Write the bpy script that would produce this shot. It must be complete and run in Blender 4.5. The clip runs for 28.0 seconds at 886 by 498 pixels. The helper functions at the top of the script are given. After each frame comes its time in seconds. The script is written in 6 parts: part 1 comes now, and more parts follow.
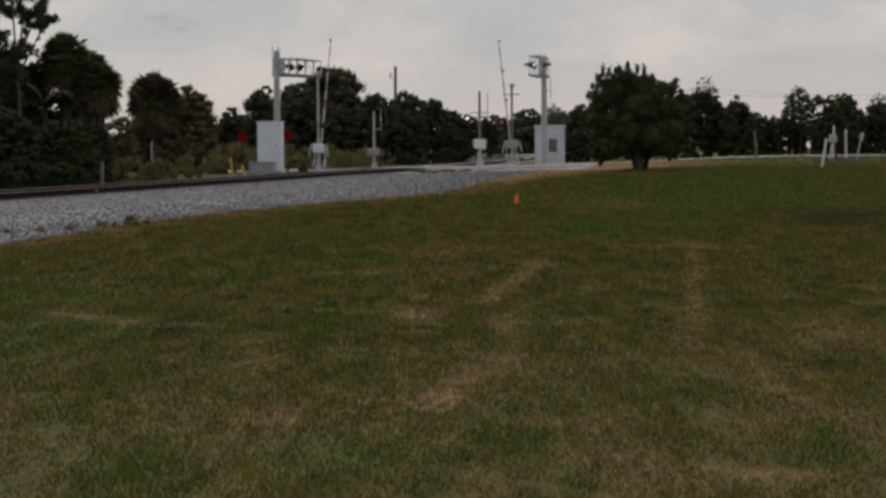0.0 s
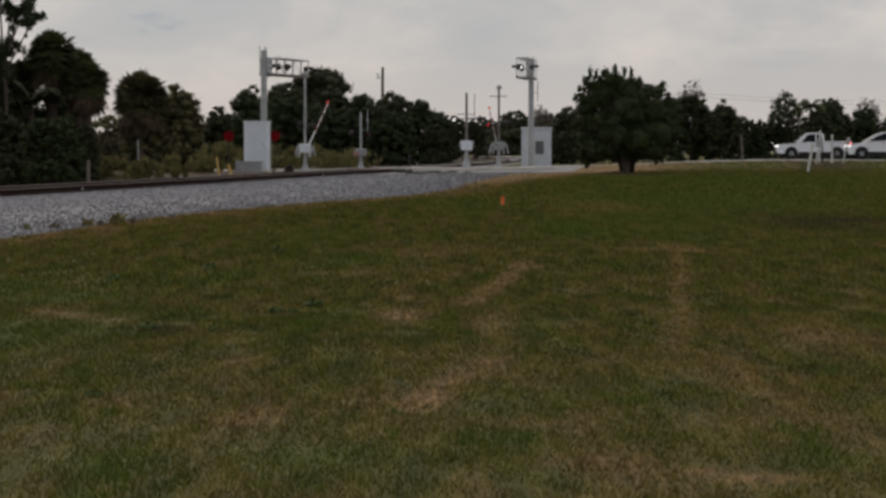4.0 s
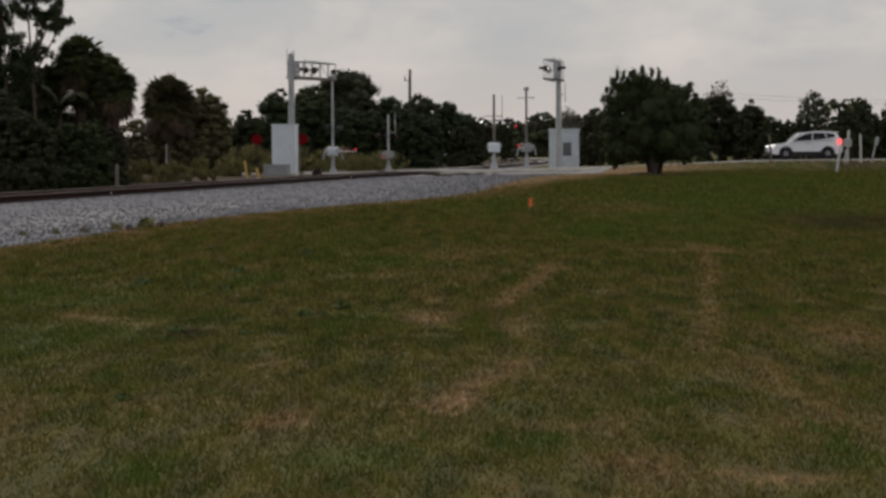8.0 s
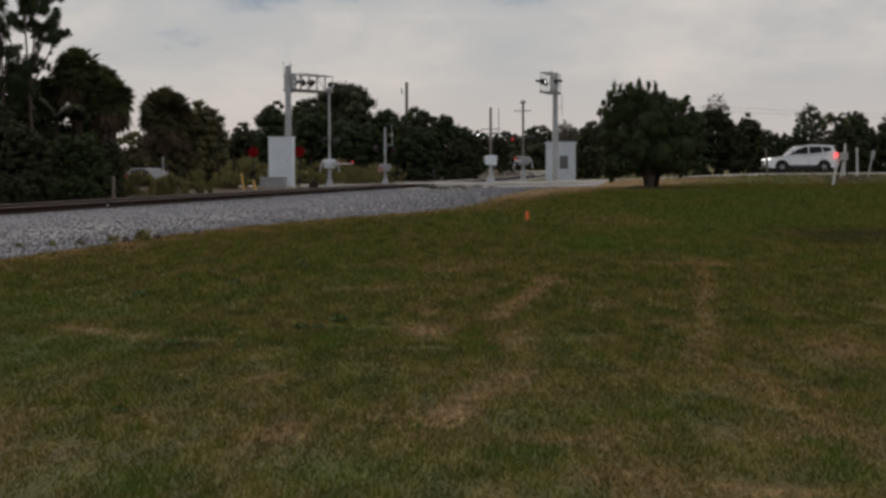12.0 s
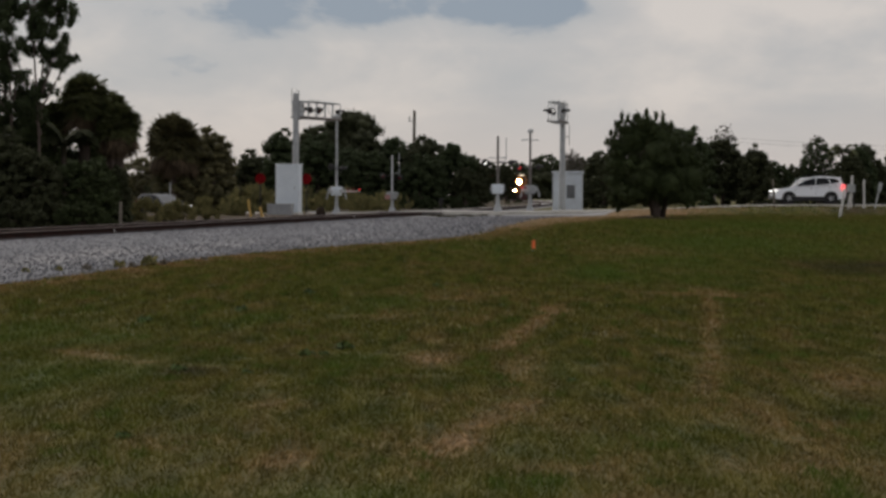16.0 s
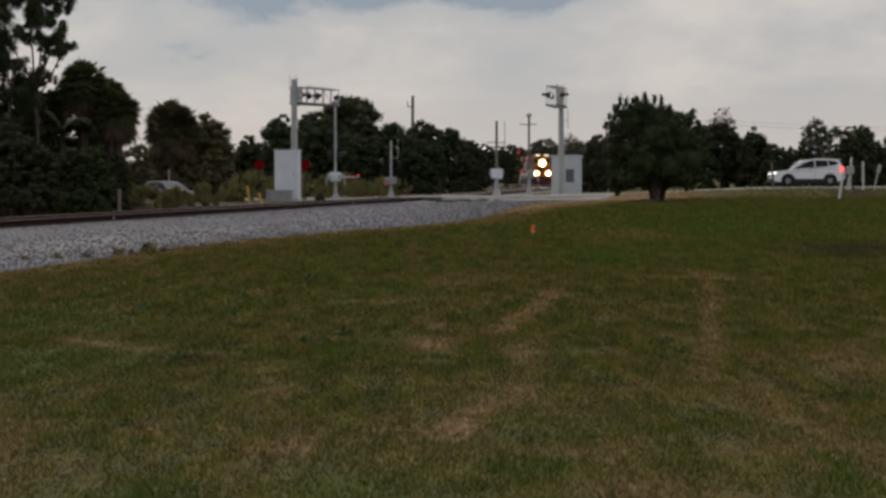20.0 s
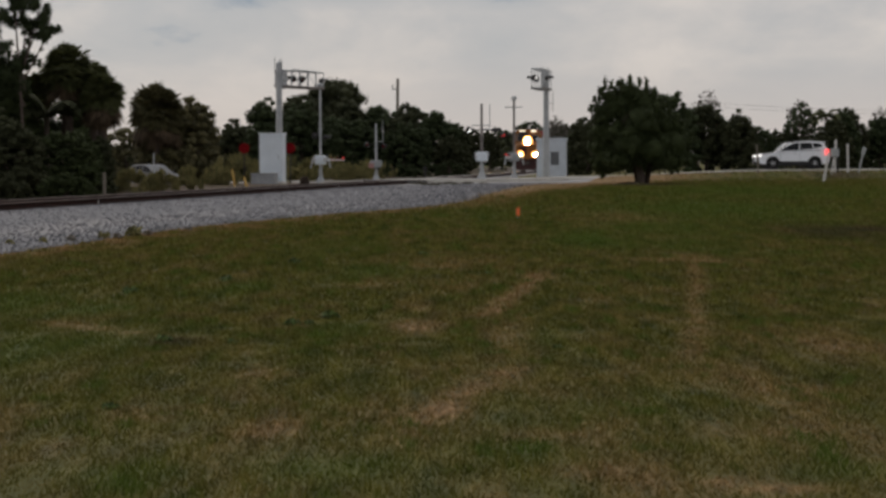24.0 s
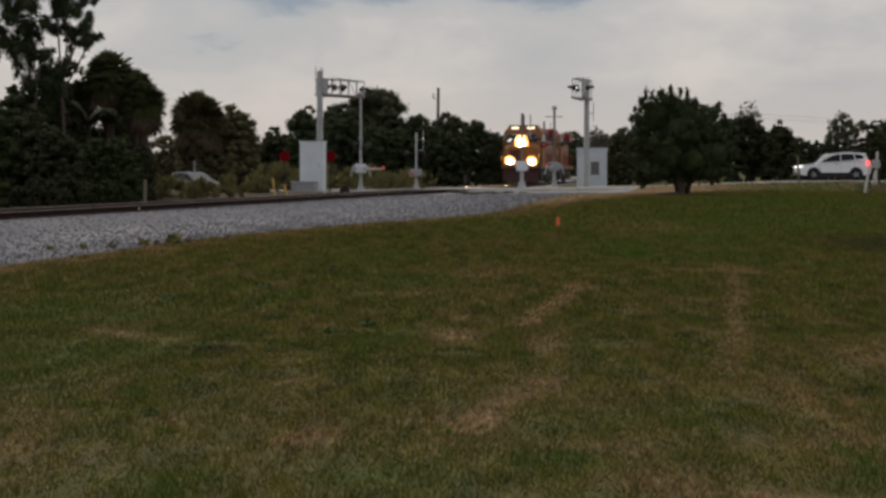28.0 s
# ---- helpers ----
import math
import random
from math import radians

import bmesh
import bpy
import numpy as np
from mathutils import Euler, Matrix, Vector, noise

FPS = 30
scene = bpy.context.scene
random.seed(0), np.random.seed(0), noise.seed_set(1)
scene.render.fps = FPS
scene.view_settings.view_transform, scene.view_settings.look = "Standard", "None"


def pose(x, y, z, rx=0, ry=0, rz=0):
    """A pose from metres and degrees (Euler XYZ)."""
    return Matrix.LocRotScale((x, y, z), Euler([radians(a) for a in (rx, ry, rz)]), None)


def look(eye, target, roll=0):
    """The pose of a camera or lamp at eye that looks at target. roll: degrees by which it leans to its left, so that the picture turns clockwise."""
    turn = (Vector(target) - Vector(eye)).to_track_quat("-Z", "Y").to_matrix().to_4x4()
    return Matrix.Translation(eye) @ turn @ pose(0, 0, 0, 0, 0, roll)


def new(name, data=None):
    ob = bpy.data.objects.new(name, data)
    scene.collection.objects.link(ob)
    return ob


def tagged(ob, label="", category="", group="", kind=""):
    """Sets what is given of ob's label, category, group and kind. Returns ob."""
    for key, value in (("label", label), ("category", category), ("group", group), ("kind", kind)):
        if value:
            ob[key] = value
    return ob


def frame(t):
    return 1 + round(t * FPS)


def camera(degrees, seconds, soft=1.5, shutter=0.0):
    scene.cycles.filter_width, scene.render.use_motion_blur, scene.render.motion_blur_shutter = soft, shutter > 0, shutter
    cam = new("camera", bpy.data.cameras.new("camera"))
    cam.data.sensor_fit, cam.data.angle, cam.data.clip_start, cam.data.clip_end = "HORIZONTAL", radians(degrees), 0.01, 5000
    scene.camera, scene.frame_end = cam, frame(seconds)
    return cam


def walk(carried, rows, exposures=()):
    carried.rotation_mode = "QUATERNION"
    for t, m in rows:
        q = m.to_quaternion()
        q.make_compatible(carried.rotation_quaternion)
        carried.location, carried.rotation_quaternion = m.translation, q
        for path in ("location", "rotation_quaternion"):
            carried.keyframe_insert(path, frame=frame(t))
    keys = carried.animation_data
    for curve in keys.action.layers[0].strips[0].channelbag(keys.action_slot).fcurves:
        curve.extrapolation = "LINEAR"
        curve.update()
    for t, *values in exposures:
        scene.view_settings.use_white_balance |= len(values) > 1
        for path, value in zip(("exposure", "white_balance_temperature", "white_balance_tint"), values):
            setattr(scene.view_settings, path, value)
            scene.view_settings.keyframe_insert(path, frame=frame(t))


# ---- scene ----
# The camera stands on the lawn, zoomed in, and only turns a little in the hand.
cam = camera(22.18, 28.0, soft=3.0)
EYE = 1.6
ROWS = [  # seconds, yaw, pitch, roll
    (0.0, 0.000, -2.505, 0.500),
    (0.5, 0.306, -2.594, 0.504),
    (1.0, 0.620, -2.617, 0.296),
    (1.5, 0.711, -2.360, 0.131),
    (2.0, 0.715, -2.191, 0.229),
    (2.5, 0.325, -2.209, 0.155),
    (3.0, -0.115, -2.324, 0.083),
    (3.5, -0.333, -2.405, -0.040),
    (5.5, -0.175, -2.621, 0.185),
    (6.0, 0.107, -2.600, 0.280),
    (6.5, 0.496, -2.500, 0.501),
    (7.0, 0.615, -2.585, 0.539),
    (7.5, 0.361, -2.494, 0.438),
    (8.0, 0.362, -2.420, 0.344),
    (8.5, 0.130, -2.376, 0.150),
    (9.0, -0.130, -2.322, 0.258),
    (9.5, -0.283, -2.343, 0.322),
    (10.0, -0.190, -2.609, 0.494),
    (10.5, -0.173, -2.419, 0.304),
    (11.0, 0.100, -2.360, 0.204),
    (11.5, 0.268, -2.194, 0.249),
    (13.5, 0.474, -2.022, -0.031),
    (14.0, 0.991, -1.940, -0.267),
    (14.5, 0.616, -1.724, -0.323),
    (15.0, 0.515, -1.784, -0.276),
    (15.5, 0.451, -1.476, -0.349),
    (16.0, 0.453, -1.379, -0.271),
    (16.5, 0.422, -1.417, -0.269),
    (17.0, 0.432, -1.412, -0.254),
    (17.5, 0.507, -1.438, -0.290),
    (18.0, 0.574, -1.562, -0.253),
    (18.5, 0.612, -1.608, -0.131),
    (19.0, 0.650, -1.722, -0.016),
    (19.5, 0.646, -1.798, 0.044),
    (20.0, 0.427, -1.759, 0.154),
    (20.5, 0.433, -1.824, 0.148),
    (21.0, 0.565, -1.737, 0.030),
    (21.5, 0.459, -1.921, 0.087),
    (23.5, 0.263, -1.959, 0.147),
    (24.0, 0.049, -2.192, 0.228),
    (24.5, 0.035, -2.117, 0.234),
    (25.0, 0.126, -1.972, 0.214),
    (25.5, 0.114, -2.078, 0.178),
    (26.0, 0.085, -2.120, 0.226),
    (26.5, 0.193, -2.119, 0.279),
    (27.0, 0.411, -2.301, 0.168),
    (27.5, 1.043, -2.131, -0.119),
    (28.0, 1.064, -1.959, -0.099),
]
walk(cam, [(t, pose(0, 0, EYE, 90 + pitch, roll, yaw)) for t, yaw, pitch, roll in ROWS])

# ---- world and light: a bright overcast late afternoon ----
world = bpy.data.worlds.new("overcast_sky")
scene.world = world
world.use_nodes = True
wt = world.node_tree
wt.nodes.clear()


def wnode(kind, **values):
    n = wt.nodes.new(kind)
    for k, v in values.items():
        n.inputs[k].default_value = v
    return n


SUN_AZ, SUN_EL = 320.0, 34.0
sky = wnode("ShaderNodeTexSky")
sky.sky_type, sky.sun_disc = "NISHITA", False
sky.sun_elevation, sky.sun_rotation = radians(SUN_EL), radians(SUN_AZ)
coord = wnode("ShaderNodeTexCoord")
squash = wnode("ShaderNodeMapping", Scale=(1.0, 1.0, 2.0), Location=(0.37, 0.2, 0.11))
cloud = wnode("ShaderNodeTexNoise", Scale=12.0, Detail=9.0, Roughness=0.55, Distortion=0.25)
ramp = wnode("ShaderNodeValToRGB")
el = ramp.color_ramp.elements
el[0].position, el[0].color = 0.28, (0.255, 0.300, 0.365, 1)
el[1].position, el[1].color = 0.66, (0.625, 0.575, 0.545, 1)
e = el.new(0.46)
e.color = (0.478, 0.466, 0.470, 1)
e = el.new(0.36)
e.color = (0.435, 0.436, 0.450, 1)
e = el.new(0.55)
e.color = (0.545, 0.515, 0.503, 1)
split = wnode("ShaderNodeSeparateXYZ")
low = wnode("ShaderNodeMapRange")
low.inputs["From Min"].default_value, low.inputs["From Max"].default_value = 0.01, 0.045
haze = wnode("ShaderNodeMixRGB", Color1=(0.55, 0.502, 0.482, 1))
mixsky = wnode("ShaderNodeMixRGB", Fac=0.93)
back = wnode("ShaderNodeBackground", Strength=1.0)
scale_sky = wnode("ShaderNodeMixRGB", Fac=1.0, Color2=(0.1, 0.1, 0.1, 1))
scale_sky.blend_type = "MULTIPLY"
wout = wnode("ShaderNodeOutputWorld")
wl = wt.links.new
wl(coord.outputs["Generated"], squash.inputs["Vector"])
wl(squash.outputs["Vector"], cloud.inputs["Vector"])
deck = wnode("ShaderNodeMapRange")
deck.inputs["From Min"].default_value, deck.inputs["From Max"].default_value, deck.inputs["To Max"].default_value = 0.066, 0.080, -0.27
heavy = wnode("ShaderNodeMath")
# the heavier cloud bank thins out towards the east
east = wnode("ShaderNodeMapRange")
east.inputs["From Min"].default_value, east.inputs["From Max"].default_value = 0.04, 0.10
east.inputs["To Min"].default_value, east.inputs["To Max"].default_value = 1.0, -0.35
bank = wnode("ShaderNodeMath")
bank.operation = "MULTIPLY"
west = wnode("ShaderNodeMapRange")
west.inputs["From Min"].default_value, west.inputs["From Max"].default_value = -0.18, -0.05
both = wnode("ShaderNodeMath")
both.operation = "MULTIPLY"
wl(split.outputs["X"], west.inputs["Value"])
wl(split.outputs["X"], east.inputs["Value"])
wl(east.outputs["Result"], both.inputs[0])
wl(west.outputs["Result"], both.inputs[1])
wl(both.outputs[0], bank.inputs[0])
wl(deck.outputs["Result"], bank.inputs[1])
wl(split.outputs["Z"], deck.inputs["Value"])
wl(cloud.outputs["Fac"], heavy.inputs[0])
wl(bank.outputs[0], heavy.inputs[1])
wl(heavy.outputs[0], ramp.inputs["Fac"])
wl(coord.outputs["Generated"], split.inputs["Vector"])
wl(split.outputs["Z"], low.inputs["Value"])
wl(low.outputs["Result"], haze.inputs["Fac"])
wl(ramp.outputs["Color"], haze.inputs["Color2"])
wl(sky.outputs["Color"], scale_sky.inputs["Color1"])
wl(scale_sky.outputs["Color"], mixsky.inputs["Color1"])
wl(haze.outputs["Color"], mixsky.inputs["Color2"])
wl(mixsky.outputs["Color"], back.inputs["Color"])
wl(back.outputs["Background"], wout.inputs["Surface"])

sun = new("sun", bpy.data.lights.new("sun", "SUN"))
sun.data.energy, sun.data.angle, sun.data.color = 1.35, radians(50), (1.0, 0.90, 0.78)
sun.matrix_world = look((0, 0, 0), (-math.sin(radians(SUN_AZ)) * math.cos(radians(SUN_EL)), -math.cos(radians(SUN_AZ)) * math.cos(radians(SUN_EL)), -math.sin(radians(SUN_EL))))
sun.location = (0, 0, 60)
scene.view_settings.exposure = 0.0

# ---- materials ----


def material(name, base, rough=0.7, metal=0.0, gloss=0.5, vary=0.15, scale=6.0, bump=0.0, bump_scale=40.0, second=None, spread=0.5, stretch=(1, 1, 1), emit=0.0, per_object=0.0, per_island=0.0, coat=0.0, dusty=None):
    """A node material: base and second colour mixed by two scales of noise, with grain in the relief."""
    m = bpy.data.materials.new(name)
    m.use_nodes = True
    nt = m.node_tree
    b = nt.nodes["Principled BSDF"]
    b.inputs["Roughness"].default_value, b.inputs["Metallic"].default_value = rough, metal
    b.inputs["Coat Weight"].default_value = coat
    b.inputs["Specular IOR Level"].default_value = gloss
    tc = nt.nodes.new("ShaderNodeTexCoord")
    mp = nt.nodes.new("ShaderNodeMapping")
    mp.inputs["Scale"].default_value = stretch
    nt.links.new(tc.outputs["Object"], mp.inputs["Vector"])
    big, fine = nt.nodes.new("ShaderNodeTexNoise"), nt.nodes.new("ShaderNodeTexNoise")
    big.inputs["Scale"].default_value, fine.inputs["Scale"].default_value = scale, scale * 9
    big.inputs["Detail"].default_value, fine.inputs["Detail"].default_value = 4, 3
    for n in (big, fine):
        nt.links.new(mp.outputs["Vector"], n.inputs["Vector"])
    add = nt.nodes.new("ShaderNodeMath")
    add.operation = "MULTIPLY_ADD"
    add.inputs[1].default_value = 0.45
    nt.links.new(fine.outputs["Fac"], add.inputs[0])
    scaled = nt.nodes.new("ShaderNodeMath")
    scaled.operation = "MULTIPLY"
    scaled.inputs[1].default_value = 0.55
    nt.links.new(big.outputs["Fac"], scaled.inputs[0])
    nt.links.new(scaled.outputs[0], add.inputs[2])
    value = add.outputs[0]
    for weight, kind, out in ((per_object, "ShaderNodeObjectInfo", "Random"), (per_island, "ShaderNodeNewGeometry", "Random Per Island")):
        if weight:
            info = nt.nodes.new(kind)
            more = nt.nodes.new("ShaderNodeMath")
            more.operation = "MULTIPLY_ADD"
            more.inputs[1].default_value = weight
            nt.links.new(info.outputs[out], more.inputs[0])
            shift = nt.nodes.new("ShaderNodeMath")
            shift.operation = "SUBTRACT"
            shift.inputs[1].default_value = weight / 2
            nt.links.new(value, shift.inputs[0])
            nt.links.new(shift.outputs[0], more.inputs[2])
            value = more.outputs[0]
    rp = nt.nodes.new("ShaderNodeValToRGB")
    c2 = second or [c * (1 - vary * 2) for c in base]
    rp.color_ramp.elements[0].position, rp.color_ramp.elements[1].position = 0.5 - 0.25 * spread, 0.5 + 0.25 * spread
    rp.color_ramp.elements[0].color, rp.color_ramp.elements[1].color = (*c2, 1), (*base, 1)
    nt.links.new(value, rp.inputs["Fac"])
    colour = rp.outputs["Color"]
    if dusty:  # pale fines where the attribute 'dust' says so
        at, mx = nt.nodes.new("ShaderNodeAttribute"), nt.nodes.new("ShaderNodeMixRGB")
        at.attribute_name = "dust"
        mx.inputs["Color2"].default_value = (*dusty, 1)
        nt.links.new(at.outputs["Fac"], mx.inputs["Fac"])
        nt.links.new(colour, mx.inputs["Color1"])
        colour = mx.outputs["Color"]
    nt.links.new(colour, b.inputs["Base Color"])
    if bump:
        bn, bu = nt.nodes.new("ShaderNodeTexNoise"), nt.nodes.new("ShaderNodeBump")
        bn.inputs["Scale"].default_value, bu.inputs["Strength"].default_value = bump_scale, bump
        nt.links.new(mp.outputs["Vector"], bn.inputs["Vector"])
        nt.links.new(bn.outputs["Fac"], bu.inputs["Height"])
        nt.links.new(bu.outputs["Normal"], b.inputs["Normal"])
    if emit:
        b.inputs["Emission Color"].default_value, b.inputs["Emission Strength"].default_value = (*base, 1), emit
    return m


def lawn_material(name, blade):
    """Grass and soil: greens that drift over metres, straw where the turf is worn (the attribute 'dry')."""
    m = bpy.data.materials.new(name)
    m.use_nodes = True
    nt = m.node_tree
    link = nt.links.new
    b = nt.nodes["Principled BSDF"]
    b.inputs["Roughness"].default_value = 0.85
    b.inputs["Specular IOR Level"].default_value = 0.15
    tc, mp = nt.nodes.new("ShaderNodeTexCoord"), nt.nodes.new("ShaderNodeMapping")
    mp.inputs["Scale"].default_value = (1.0, 0.18, 1.0)
    link(tc.outputs["Object"], mp.inputs["Vector"])
    big, mid, fine = (nt.nodes.new("ShaderNodeTexNoise") for _ in range(3))
    for n, s, d in ((big, 1.5, 7), (mid, 4.2, 6), (fine, 17.0, 3)):
        n.inputs["Scale"].default_value, n.inputs["Detail"].default_value = s, d
        link(mp.outputs["Vector"], n.inputs["Vector"])
    green = nt.nodes.new("ShaderNodeValToRGB")
    el = green.color_ramp.elements
    el[0].position, el[0].color = 0.34, (0.064, 0.075, 0.013, 1)
    el[1].position, el[1].color = 0.68, (0.154, 0.144, 0.027, 1)
    link(mid.outputs["Fac"], green.inputs["Fac"])
    straw = nt.nodes.new("ShaderNodeValToRGB")
    el = straw.color_ramp.elements
    el[0].position, el[0].color = 0.3, (0.150, 0.085, 0.034, 1)
    el[1].position, el[1].color = 0.75, (0.43, 0.268, 0.124, 1)
    link(fine.outputs["Fac"], straw.inputs["Fac"])
    at = nt.nodes.new("ShaderNodeAttribute")
    at.attribute_name = "dry"
    patch = nt.nodes.new("ShaderNodeMapRange")
    patch.inputs["From Min"].default_value, patch.inputs["From Max"].default_value = 0.46, 0.78
    patch.inputs["To Max"].default_value = 0.62
    link(big.outputs["Fac"], patch.inputs["Value"])
    most = nt.nodes.new("ShaderNodeMath")
    most.operation, most.use_clamp = "ADD", True
    link(patch.outputs["Result"], most.inputs[0])
    link(at.outputs["Fac"], most.inputs[1])
    island = nt.nodes.new("ShaderNodeNewGeometry")
    speck = nt.nodes.new("ShaderNodeMath")
    speck.operation, speck.use_clamp = "MULTIPLY", True
    grain = nt.nodes.new("ShaderNodeMapRange")
    grain.inputs["From Min"].default_value, grain.inputs["From Max"].default_value = (0.0, 1.0) if blade else (0.3, 0.7)
    grain.inputs["To Min"].default_value, grain.inputs["To Max"].default_value = 0.65, 1.15
    link(island.outputs["Random Per Island"] if blade else fine.outputs["Fac"], grain.inputs["Value"])
    link(most.outputs[0], speck.inputs[0])
    link(grain.outputs["Result"], speck.inputs[1])
    mix = nt.nodes.new("ShaderNodeMixRGB")
    link(speck.outputs[0], mix.inputs["Fac"])
    link(green.outputs["Color"], mix.inputs["Color1"])
    link(straw.outputs["Color"], mix.inputs["Color2"])
    lush, bare = nt.nodes.new("ShaderNodeMixRGB"), nt.nodes.new("ShaderNodeMixRGB")
    for n, attr, colour in ((lush, "lush", (0.082, 0.128, 0.018, 1)), (bare, "bare", (0.060, 0.044, 0.030, 1))):
        a2 = nt.nodes.new("ShaderNodeAttribute")
        a2.attribute_name = attr
        link(a2.outputs["Fac"], n.inputs["Fac"])
        n.inputs["Color2"].default_value = colour
    link(mix.outputs["Color"], lush.inputs["Color1"])
    link(lush.outputs["Color"], bare.inputs["Color1"])
    mix = bare
    tone = nt.nodes.new("ShaderNodeHueSaturation")
    tone.inputs["Saturation"].default_value = 1.0
    val = nt.nodes.new("ShaderNodeMapRange")
    val.inputs["To Min"].default_value, val.inputs["To Max"].default_value = (0.86, 1.14) if blade else (0.55, 0.85)
    link(island.outputs["Random Per Island"] if blade else fine.outputs["Fac"], val.inputs["Value"])
    link(val.outputs["Result"], tone.inputs["Value"])
    link(mix.outputs["Color"], tone.inputs["Color"])
    link(tone.outputs["Color"], b.inputs["Base Color"])
    if not blade:
        bu = nt.nodes.new("ShaderNodeBump")
        bu.inputs["Strength"].default_value, bu.inputs["Distance"].default_value = 0.8, 0.05
        link(fine.outputs["Fac"], bu.inputs["Height"])
        link(bu.outputs["Normal"], b.inputs["Normal"])
    return m


